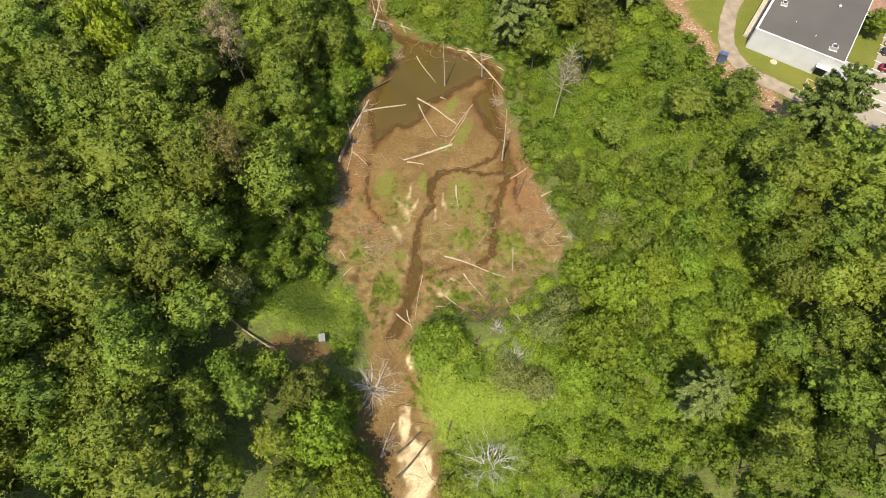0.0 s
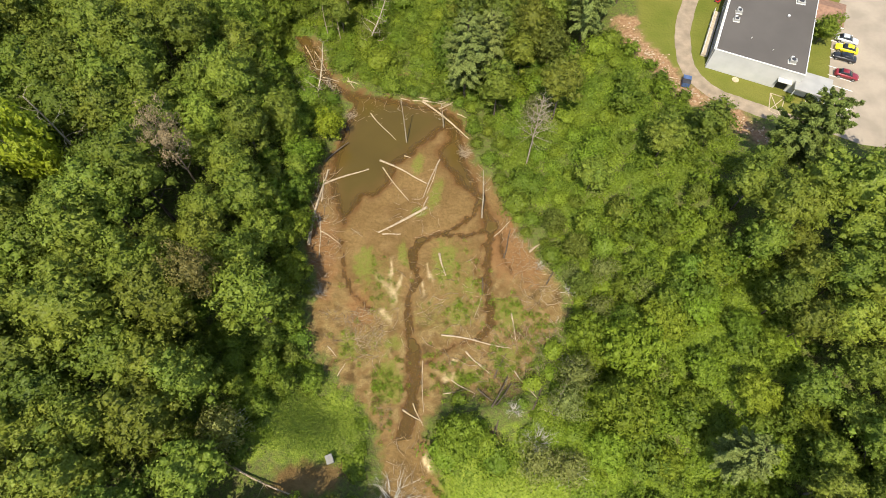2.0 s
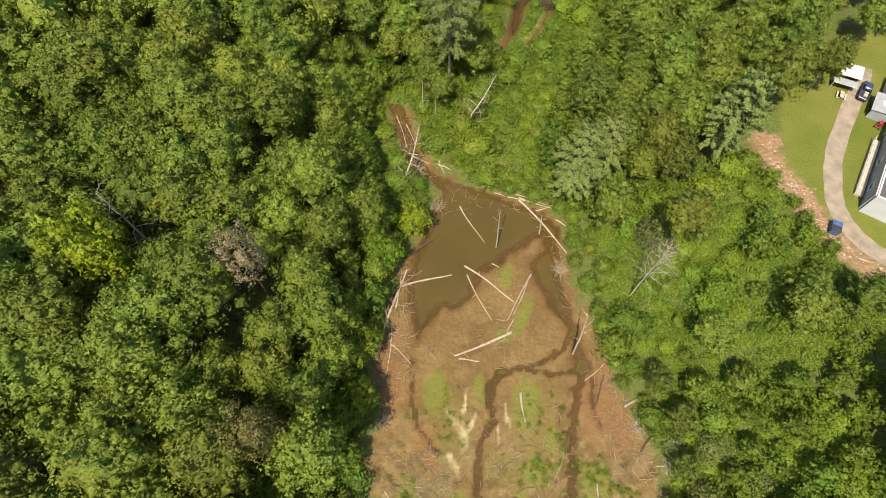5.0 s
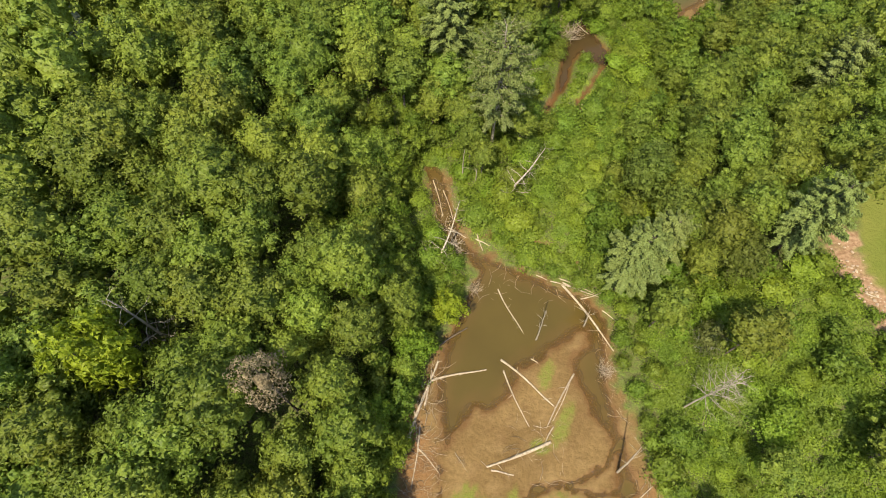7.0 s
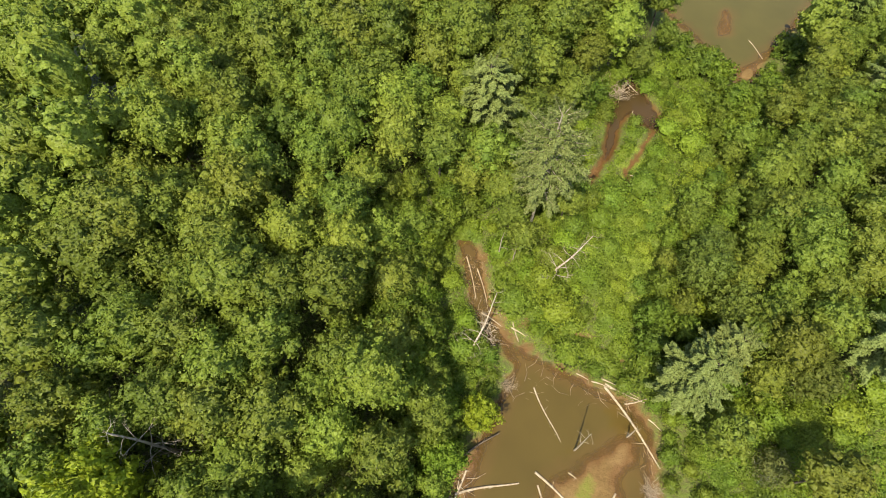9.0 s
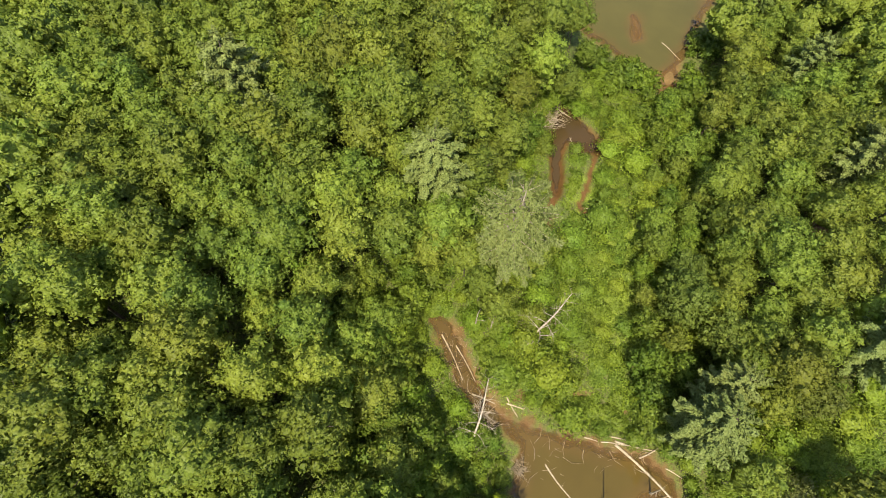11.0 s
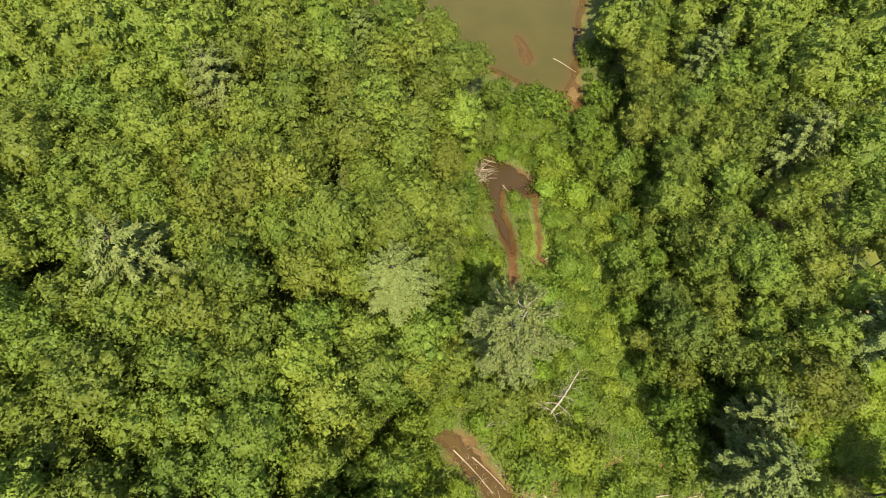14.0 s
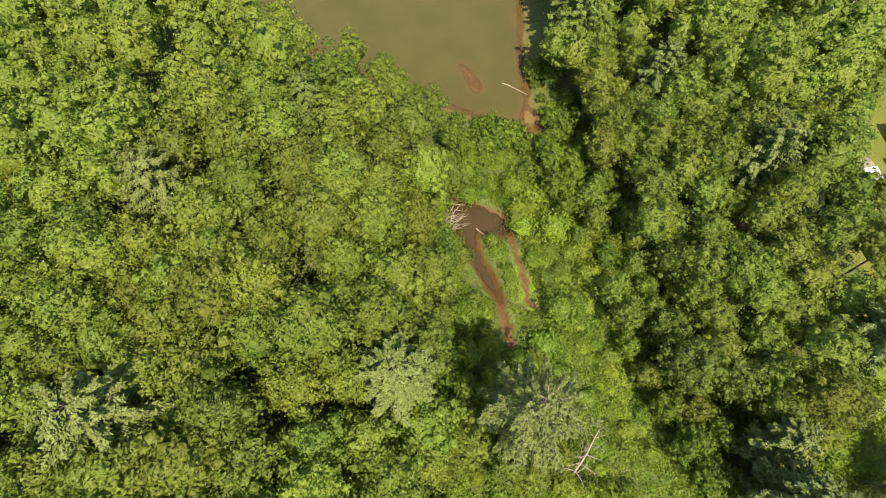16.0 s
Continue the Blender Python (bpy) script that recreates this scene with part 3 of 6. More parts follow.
def crown_leaves(rng, radius, low, high, clumps, per, leaf, lobe=(0.22, 0.36), core=2, fill=0.63, solid=True, taper=0.0):
    """A crown of many leafy lobes between two heights, with gaps and an uneven outline."""
    mid, half = (low + high) / 2, (high - low) / 2
    k = rng.uniform(0, 6.28, 4)

    def swell(w):
        turn = np.arctan2(w[:, 1], w[:, 0])
        return 1 + 0.13 * np.sin(3 * turn + k[0] + 2 * w[:, 2]) + 0.10 * np.sin(5 * turn + 4 * w[:, 2] + k[1]) + 0.08 * np.sin(9 * w[:, 2] + 2 * turn + k[2])

    way = ball(rng, clumps, -0.5)
    way = unit(way + 0.15 * rng.normal(size=way.shape))
    bulge = rng.uniform(0.66, 1.02, clumps) * swell(way)
    shape = np.array([radius * 0.86, radius * 0.86, half * 0.92])
    slim = np.array([1.0, 1.0, 0.0])
    centre = way * bulge[:, None] * shape * (1 - taper * way[:, 2:] * slim) + np.array([0, 0, mid])
    size = radius * rng.uniform(lobe[0], lobe[1], clumps)
    at, out, big, lobes = [], [], [], []
    squat = np.array([1.1, 1.1, 0.8])
    for c, s, w in zip(centre, size, way):
        d = unit(ball(rng, per, -0.35) + 0.25 * w + 0.25 * rng.normal(size=(per, 3)))
        r = rng.uniform(0.66, 1.12, (per, 1))
        at.append(c + d * r * s * squat)
        out.append(1.0 * d + 0.2 * w + np.array([0, 0, 0.1]))
        big.append(leaf * rng.uniform(0.6, 1.35, per))
        if solid:
            q = KNOB
            lump = c + q * s * squat * (0.56 + 0.12 * np.sin(7 * q[:, :1] + 5 * q[:, 1:2] + 4 * q[:, 2:] + c[0]))
            lobes.append(np.concatenate([lump, unit(q + 0.25 * w + np.array([0, 0, 0.15]))], 1))
    leaves = leaf_tips(rng, np.concatenate(at), np.concatenate(out), np.concatenate(big))
    w = BALL[core]
    inner = w * (fill * swell(w))[:, None] * shape * (1 - taper * w[:, 2:] * slim) + np.array([0, 0, mid])
    return np.concatenate([leaves] + lobes + [np.concatenate([inner, unit(w + np.array([0, 0, 0.3]))], 1)])


def pine_leaves(rng, height, radius, base, whorls, per, leaf, open_=0.0):
    """Layered boughs with plumes of needles; returns the plumes and the boughs."""
    plumes, boughs = [], []
    for k in range(whorls):
        f = k / (whorls - 1)
        z = height * (base + (0.985 - base) * f)
        reach = radius * (1 - f ** 3) ** 0.55 * (0.8 + 0.2 * min(1.0, f / 0.3)) * rng.uniform(0.8, 1.12) + 0.3
        n = 7 if f < 0.7 else 5
        for j in range(n):
            a = j * 6.283 / n + k * 0.9 + rng.uniform(-0.25, 0.25)
            length = reach * rng.uniform(0.72, 1.1)
            pts, r = limb(rng, (0, 0, z), (math.cos(a), math.sin(a), 0.08 + 0.55 * f), length, 0.07, 4, 0.03, 0.05)
            boughs.append(tube(pts, r, 3))
            m = max(4, int(per * length / radius))
            t = rng.uniform(0.25 + open_, 1.0, m)
            at = np.stack([np.interp(t, np.linspace(0, 1, 5), pts[:, i]) for i in range(3)], 1)
            side = np.array([-math.sin(a), math.cos(a), 0.0])
            off = rng.uniform(-1, 1, m)[:, None]
            at = at + side * off * length * 0.26 * (1.15 - t)[:, None] + np.array([0, 0, 0.2]) * rng.normal(size=(m, 1))
            way = np.array([math.cos(a), math.sin(a), 0.15]) + side * off * 0.9 + 0.25 * rng.normal(size=(m, 3))
            plumes.append(leaf_tips(rng, at, np.array([0.45 * math.cos(a), 0.45 * math.sin(a), 1.0]) + 0.2 * rng.normal(size=(m, 3)), leaf * rng.uniform(0.7, 1.3, m), 0.72, 0.42, way))
    return np.concatenate(plumes), gather(boughs)


def twigs(rng, start, way, length, r0, depth, out, droop=0.0, fork=3, open_=0.75, keep=(0.42, 0.68)):
    """A bare branch and its side branches."""
    pts, r = limb(rng, start, way, length, r0, 4, droop, 0.13)
    out.append(tube(pts, r, 4 if depth > 1 else 3))
    if depth:
        for k in range(fork):
            i = 1 + (k + int(rng.integers(0, 2))) % 4
            d = unit((pts[i] - pts[i - 1])[None])[0] + open_ * rng.normal(size=3)
            twigs(rng, pts[i], d, length * rng.uniform(*keep), r[i] * 0.7, depth - 1, out, droop, fork, open_, keep)


KINDS = {}


def tree_kind(key, name, label, category, wood_mesh, wood_mat, leaf_mesh=None, leaf_mat=None, crown="crown"):
    """Keeps the meshes of one form of plant."""
    w = raw_mesh(name + "_trunk", *wood_mesh)
    w.materials.append(wood_mat)
    l = None
    if leaf_mesh is not None:
        v, f = weld(leaf_mesh)
        l = raw_mesh(name + "_crown", v[:, :3], f, True, v[:, 3:])
        l.materials.append(leaf_mat)
    KINDS[key] = (name, label, category, w, l, crown)


def plant(key, x, y, scale=1.0, turn=None, tall=1.0, label="", group="", lean=0.0, z=None):
    """Sets one plant on the land."""
    name, text, category, w, l, crown = KINDS[key]
    top = new(name)
    top.empty_display_size = 0.3
    turn = random.uniform(0, 360) if turn is None else turn
    z = ground_at(x, y) if z is None else z
    top.matrix_basis = pose(x, y, z, lean, 0, turn) @ Matrix.Diagonal((scale, scale, scale * tall, 1))
    tagged(top, label or text, category, group)
    part("trunk", w, None, top)
    if l:
        part(crown, l, None, top)
    return top


BROAD = []
for k in range(8):
    rng = np.random.default_rng(100 + k)
    r, h = 4.5 + 0.5 * (k % 3), 17.5 + 0.8 * (k % 4)
    low = h * (0.26 + 0.05 * (k % 3))
    leaves = crown_leaves(rng, r, low, h, 60, 32, 0.36, (0.19, 0.30), 2, 0.74, True, 0.06 + 0.06 * (k % 4))
    mat = (LEAF, LEAF, LEAF_OLIVE, LEAF, LEAF_OLIVE, LEAF, LEAF, LEAF_OLIVE)[k]
    text = "tall broadleaf tree in full green leaf" if mat == LEAF else "tall broadleaf tree with olive-green leaves"
    tree_kind("broad%d" % k, "broadleaf_tree", text, "tree", timber(rng, h, r, 0.4, 0.24), BARK, leaves, mat)
    BROAD.append((leaves, mat, r, h))
for k in range(3):      # paler trees of the bank
    rng = np.random.default_rng(150 + k)
    r, h = 4.3 + 0.4 * k, 17.0 + k
    tree_kind("light%d" % k, "broadleaf_tree", "broadleaf tree with pale yellow-green leaves", "tree", timber(rng, h, r, 0.4, 0.22), BARK, crown_leaves(rng, r, h * 0.25, h, 60, 32, 0.34, (0.18, 0.29), 2, 0.74, True, 0.10 + 0.05 * k), LEAF_LIGHT)
for k in range(4):      # smaller trees of banks and edges, 7 m
    rng = np.random.default_rng(200 + k)
    leaves = crown_leaves(rng, 2.6, 0.6, 7.0, 36, 26, 0.30, (0.21, 0.33), 2, 0.68, True, 0.15)
    tree_kind("young%d" % k, "young_tree", "small bushy tree in bright green leaf", "tree", timber(rng, 6.6, 2.2, 0.25, 0.1), BARK, leaves, LEAF_SHRUB if k != 2 else LEAF)
for k in range(4):      # shrubs, 2.6 m
    rng = np.random.default_rng(300 + k)
    leaves = crown_leaves(rng, 1.9, -0.4, 2.7, 24, 22, 0.25, (0.24, 0.38), 2, 0.76, False)
    pieces = []
    for j in range(6):
        a = j * 1.05
        pieces.append(tube(*limb(rng, (0, 0, -0.2), (0.5 * math.cos(a), 0.5 * math.sin(a), 1), 2.3, 0.04, 3), 3))
    tree_kind("shrub%d" % k, "shrub", "dense low green shrub", "shrub", gather(pieces), BARK, leaves, LEAF_SHRUB)
for k in range(3):      # yellow-green bushes of the dam
    rng = np.random.default_rng(330 + k)
    pieces = [tube(*limb(rng, (0, 0, -0.2), (0.5 * math.cos(j), 0.5 * math.sin(j), 1), 2.0, 0.04, 3), 3) for j in range(6)]
    tree_kind("bush%d" % k, "shrub", "low spreading yellow-green shrub", "shrub", gather(pieces), BARK, crown_leaves(rng, 2.2, -0.5, 2.4, 26, 22, 0.24, (0.22, 0.34), 2, 0.76, False), LEAF_MEADOW)
rng = np.random.default_rng(400)
tree_kind("yellow", "yellow_green_tree", "small tree with yellow-green leaves", "tree", timber(rng, 8, 2.8, 0.2, 0.12), BARK, crown_leaves(rng, 3.1, 0.6, 8.5, 52, 28, 0.32, (0.18, 0.30)), LEAF_YELLOW)
tree_kind("round", "bushy_tree", "round bushy tree with yellow-green leaves", "tree", timber(rng, 8, 3.4, 0.2, 0.14), BARK, crown_leaves(rng, 4.2, 0.8, 8.8, 80, 34, 0.31, (0.17, 0.28)), LEAF_MEADOW)
tree_kind("brown", "withered_tree", "tree with withered grey-brown foliage", "tree", timber(rng, 15, 3.2, 0.4, 0.2), BARK, crown_leaves(rng, 3.4, 6, 15.5, 150, 16, 0.22, (0.10, 0.19), fill=0.3, solid=False), LEAF_BROWN)
tree_kind("tan", "fading_tree", "tree with fading tan-green leaves", "tree", timber(rng, 14, 3.2, 0.4, 0.2), BARK, crown_leaves(rng, 3.3, 6, 15.5, 110, 20, 0.26, (0.12, 0.22), fill=0.5, solid=False), LEAF_TAN)
tree_kind("dusky", "dusky_tree", "spreading tree with dusky olive leaves", "tree", timber(rng, 12, 3.8, 0.3, 0.2), BARK, crown_leaves(rng, 4.6, 2.0, 13.5, 110, 26, 0.33, (0.14, 0.24)), LEAF_DUSK)
for k in range(3):
    rng = np.random.default_rng(500 + k)
    h = 22.0
    plumes, boughs = pine_leaves(rng, h, 5.6, 0.26, 14, 190, 0.56)
    pts, r = limb(rng, (0, 0, -0.6), (0, 0, 1), h + 0.4, 0.32, 6, 0, 0.012)
    tree_kind("pine%d" % k, "pine_tree", "tall white pine with layered grey-green boughs", "pine tree", gather([tube(pts, r, 6), boughs]), BARK, plumes, (NEEDLE, NEEDLE, NEEDLE_DARK)[k])
rng = np.random.default_rng(510)
plumes, boughs = pine_leaves(rng, 22.0, 6.2, 0.36, 17, 190, 0.33, 0.05)
pts, r = limb(rng, (0, 0, -0.6), (0, 0, 1), 22.4, 0.3, 6, 0, 0.012)
tree_kind("thin_pine", "pine_tree", "half-bare pine with thin grey-green needles", "pine tree", gather([tube(pts, r, 6), boughs]), DEAD, plumes, LEAF_GREY)
for k in range(3):      # dead standing trees, 12 m
    rng = np.random.default_rng(600 + k)
    out = []
    pts, r = limb(rng, (0, 0, -0.5), (0, 0, 1), 12.5, 0.17, 7, 0, 0.05)
    out.append(tube(pts, r, 6))
    for j in range(16):
        i = 2 + j % 6
        a = j * 2.4
        twigs(rng, pts[i], (math.cos(a), math.sin(a), 0.35), 3.4 - 0.35 * i, r[i] * 0.45, 2, out, 0.02, 3, 0.55)
    tree_kind("dead%d" % k, "dead_tree", "leafless grey dead tree", "dead tree", gather(out), DEAD)
for k in range(2):      # bare grey bushes, 4 m
    rng = np.random.default_rng(620 + k)
    out = []
    for j in range(20):
        a, e = j * 2.4, rng.uniform(0.25, 2.2)
        twigs(rng, (0.3 * math.cos(a), 0.3 * math.sin(a), -0.1), (math.cos(a), math.sin(a), e), rng.uniform(1.3, 2.1), 0.062, 3, out, 0.0, 3, 0.5, (0.6, 0.95))
    tree_kind("bare_bush%d" % k, "bare_bush", "leafless grey twiggy bush", "dead bush", gather(out), TWIG)
    out = []
    for j in range(18):
        a, e = j * 2.4, rng.uniform(0.2, 1.8)
        twigs(rng, (0.5 * math.cos(a), 0.5 * math.sin(a), -0.1), (math.cos(a), math.sin(a), e), rng.uniform(1.2, 2.2), 0.04, 2, out, 0.0, 3, 0.5, (0.5, 0.9))
    thin = crown_leaves(rng, 2.6, -0.3, 3.2, 70, 18, 0.24, (0.16, 0.30), 2, 0.5, False)
    tree_kind("thin_bush%d" % k, "half_dead_bush", "half-dead bush with pale twigs and thin grey-green leaves", "bush", gather(out), TWIG, thin, LEAF_PALE)
    out = []
    for j in range(10):
        a, e = j * 2.4, rng.uniform(0.1, 1.4)
        twigs(rng, (0.6 * math.cos(a), 0.6 * math.sin(a), -0.1), (math.cos(a), math.sin(a), e), rng.uniform(1.2, 2.4), 0.05, 2, out, 0.0, 3, 0.5, (0.5, 0.9))
    tree_kind("brush%d" % k, "brush", "low brown-grey heap of dead brush", "dead bush", gather(out), (BRUSH, LOG)[k])
    out = []
    for j in range(60):
        a, e = j * 2.4, rng.uniform(-0.1, 1.3)
        twigs(rng, (0.7 * math.cos(a * 1.7), 0.7 * math.sin(a * 1.7), 0.05), (math.cos(a), math.sin(a), e), rng.uniform(0.8, 2.0), 0.05, 1, out, 0.0, 3, 0.7)
    tree_kind("tangle%d" % k, "root_tangle", "pale tangle of bare roots", "roots", gather(out), LOG)
rng = np.random.default_rng(640)
out = []
pts, r = limb(rng, (0, 0, -0.5), (0, 0, 1), 13.5, 0.24, 7, 0, 0.04)
out.append(tube(pts, r, 7))
for j in range(22):
    i, a = 1 + j % 7, j * 2.4
    twigs(rng, pts[i], (math.cos(a), math.sin(a), 0.3), 3.8 - 0.35 * i, r[i] * 0.5, 2, out, 0.02, 3, 0.6)
tree_kind("pale_dead", "dead_tree", "pale barkless dead tree with bare boughs", "dead tree", gather(out), DEAD)

rng = np.random.default_rng(650)
out = []
pts, r = limb(rng, (0, 0, -0.5), (0, 0, 1), 19.5, 0.17, 8, 0, 0.03)
out.append(tube(pts, r, 6))
for j in range(40):
    f, a = 0.42 + 0.56 * j / 40, j * 2.4
    at = np.array([np.interp(f, np.linspace(0, 1, 9), pts[:, i]) for i in range(3)])
    twigs(rng, at, (math.cos(a), math.sin(a), 0.6), 5.2 * (1.2 - f), 0.06, 2, out, 0.01, 3, 0.4, (0.5, 0.8))
tree_kind("bare_conifer", "dead_tree", "dead conifer with a fan of bare pale boughs", "dead tree", gather(out), DEAD)

# ---- woods ----
CLEAR = []      # ground that trees keep off: x, y, radius


def free_of_water(x, y, gap):
    return depth_in(x, y, MUD) < -gap and depth_in(x, y, LAKE) < -gap and depth_in(x, y, POOL) < -gap


DAM_LEFT = [(-35, 53), (-25, 48), (-20.5, 45), (-17, 40.5), (-14.2, 37), (-12.8, 33), (-14, 28), (-14.5, 24.5), (-17.5, 24.5), (-18.6, 27), (-23, 29.3), (-28, 29.5), (-33, 31), (-42, 38), (-40, 50)]
DAM_RIGHT = [(-4.3, 28), (-3, 31.5), (1, 33.5), (4, 30.5), (5.5, 27), (9, 28.5), (13, 32), (17, 37), (20.5, 41), (24, 48), (23, 58), (28, 64), (45, 63), (56, 48), (52, 16), (36, 9), (14, 4), (3, 3), (0.8, 12), (-3.5, 20)]
SLOPE = [(20, 68), (18, 80), (17, 92), (20, 101), (48.5, 101), (49, 97.5), (51.8, 92.5), (52.6, 87), (55.5, 81), (60, 75.5), (63, 71), (60, 64), (45, 62), (26, 62)]
DAM_MEADOW = [(0, 24), (14, 25), (22, 21), (36, 17), (44, 2), (-1, 2)]
LOW_SIDE = [(24, 47), (25, 63), (50, 61), (52, 48), (46, 42), (30, 41)]
OPEN = []       # ground that bushes keep off too


def single(key, x, y, radius, **more):
    CLEAR.append((x, y, radius * 0.72))
    if key.startswith("bare"):
        OPEN.append((x, y, radius * 0.6))
    return plant(key, x, y, **more)


# trees that stand out
single("pine0", 14.6, 98.6, 6, scale=0.98, turn=20)
single("pine1", 20.6, 103.5, 4, scale=0.80, turn=200)
single("broad3", 19.6, 91.6, 4, scale=0.86, tall=0.92)
single("dusky", 33, 101, 4, scale=0.9)
single("pine2", 64.5, 63, 6.5, scale=1.05, tall=0.85)
single("pine1", 53, 134.5, 6, scale=0.90)
single("pine0", 41.3, 104.6, 6, scale=0.95)
single("thin_pine", -7.4, 128.6, 4, scale=1.12, tall=1.32)
single("pine1", -17.4, 143.0, 4.5, scale=1.10, turn=40, tall=0.80)
single("pine0", -46.5, 158.5, 5, scale=1.15, tall=0.98)
single("pine1", -28, 185, 6, scale=0.96)
single("pine0", 37.4, 18, 6, scale=0.68)
single("pine1", 58, 159.5, 5, scale=0.80)
single("pine2", 57, 180, 5, scale=0.95)
single("pine2", 63, 187, 5, scale=0.95)
single("pine2", 70, 176, 5, scale=0.9)
single("pine2", -0.5, 191, 5, scale=0.75)
single("brown", -36.4, 74, 3.4, scale=1.0, tall=1.65)
single("tan", -33, 52.5, 3.4, scale=1.05, tall=1.4)
for x, y, s in ((-11.8, 126, 0.72), (-13.4, 131.5, 0.78), (-6.2, 134.6, 0.7), (-1.6, 130.4, 0.62), (-9.5, 122.6, 0.6), (-19.5, 133, 0.8)):
    single("broad%d" % (int(-x) % 8), x, y, 2.2, scale=s, tall=0.95)
for x, y, s in ((-2.5, 137.5, 1.0), (1.2, 136.2, 0.9), (-8.5, 138.5, 1.2), (-12, 136.2, 1.2), (-4.5, 141.5, 1.1)):
    single("young%d" % (int(y) % 4), x, y, 1.5, scale=s)
single("yellow", -14.9, 92.3, 7, scale=1.0)
single("yellow", -57.5, 77, 5, scale=1.6, tall=1.8)
single("dead0", -54.6, 82.3, 2, scale=1.75)
single("bare_conifer", 23.4, 78.2, 2, lean=5, turn=100)
single("broad2", 30.6, 86.7, 4, scale=0.85)
single("round", -0.2, 28.2, 4.5, scale=0.92, tall=0.62)
single("round", 25, 28, 4, scale=1.2)
single("round", 24, 41, 4, scale=0.9)
single("round", 29, 36, 4, scale=1.3, tall=1.1)
single("round", -18, 13, 4, scale=1.25, tall=1.1)
single("dusky", -20.2, 19.2, 4, scale=0.85, tall=0.8)
single("round", -13.4, 7.5, 3, scale=0.9)
single("light0", -23, 11.5, 3, scale=0.62)
single("light1", -28, 7, 3, scale=0.62)
single("light2", -27, 17, 3, scale=0.58)
single("broad0", -31, 12, 3, scale=0.7)
single("dusky", 20.5, 118.5, 4, scale=1.05)
single("dusky", 25, 112, 4, scale=0.95)
single("dusky", 24.5, 124.5, 3.5, scale=0.85, tall=0.8)
single("bare_bush0", 7, 9.5, 7.5, scale=1.75, tall=1.3)
single("bare_bush1", 11.6, 25.6, 6, scale=1.1, tall=1.3)
single("thin_bush0", 15.0, 21.0, 4, scale=1.2)
single("thin_bush1", 10.6, 22.6, 4, scale=1.25)
single("thin_bush0", 20.2, 34.5, 4, scale=1.3, tall=1.5)
single("thin_bush1", 17.2, 30.2, 4, scale=1.2, tall=1.3)
single("thin_bush1", 32.3, 34, 4, scale=1.2, tall=1.2)
single("thin_bush0", -32.4, 33.6, 4.5, scale=1.35, tall=2.0)
single("thin_bush0", 27.5, 88.5, 4.5, scale=1.2, tall=1.6)
single("broad1", 45.5, 70.8, 4.5, scale=0.85, tall=0.66)
single("broad3", 53.4, 71.2, 4.5, scale=0.85, tall=0.68)
single("broad6", 32.5, 68.6, 4, scale=0.8, tall=0.62)
for x, y, s in ((90, 134, 0.7), (83, 133, 0.75), (96, 131.5, 0.5), (95, 153, 0.8), (88, 157, 0.85), (80, 153, 0.75), (72, 151, 0.8), (63, 117.5, 0.75), (56, 117, 0.7), (68, 134, 0.75), (77, 131, 0.65)):
    single("broad%d" % (int(x) % 8), x, y, 3, scale=s, tall=0.9)
single("bare_bush0", -11.6, 21.6, 3, scale=1.6, tall=1.1)

woods = random.Random(5)
spots = []


def scatter(count, x0, x1, y0, y1, gap, test, keep_off=CLEAR):
    """Seeded spots at least gap apart from each other and from what stands."""
    found = []
    cell = {}
    for _ in range(count):
        x, y = woods.uniform(x0, x1), woods.uniform(y0, y1)
        i, j = int(x // gap), int(y // gap)
        if any(math.hypot(x - a, y - b) < gap for di in (-1, 0, 1) for dj in (-1, 0, 1) for a, b in cell.get((i + di, j + dj), ())):
            continue
        if any(math.hypot(x - cx, y - cy) < r + gap * 0.45 for cx, cy, r in keep_off) or not test(x, y):
            continue
        cell.setdefault((i, j), []).append((x, y))
        found.append((x, y))
    return found


def left_wood(x, y):
    return x < left_edge(y) - 0.6 + 0.8 * math.sin(y * 0.3) and not (-34 < x < -12 and 29 < y < 50) and not (-33 < x < -6 and y < 30) and not (55 < y < 122 and x > left_edge(y) - 4.0) and depth_in(x, y, LAKE) < -7


def right_wood(x, y):
    if x < right_edge(y) + 2.5 + 1.5 * math.sin(y * 0.27) or y < 8:
        return False
    if depth_in(x, y, DAM_MEADOW) > -2 or depth_in(x, y, LOW_SIDE) > 0:
        return False
    if depth_in(x, y, LAWN) > (-11 if y < 70 else -3) or line_gap(x, y, DIRT) < (8.5 if y < 96 else 6):
        return False
    return not (y > 60 and depth_in(x, y, SLOPE) > (-3 if y < 90 else 1)) and not (y < 46 and depth_in(x, y, DAM_RIGHT) > 2.5 + 1.5 * math.sin(x * 0.4))


def far_left(x, y):
    return x < left_edge(y) - 2


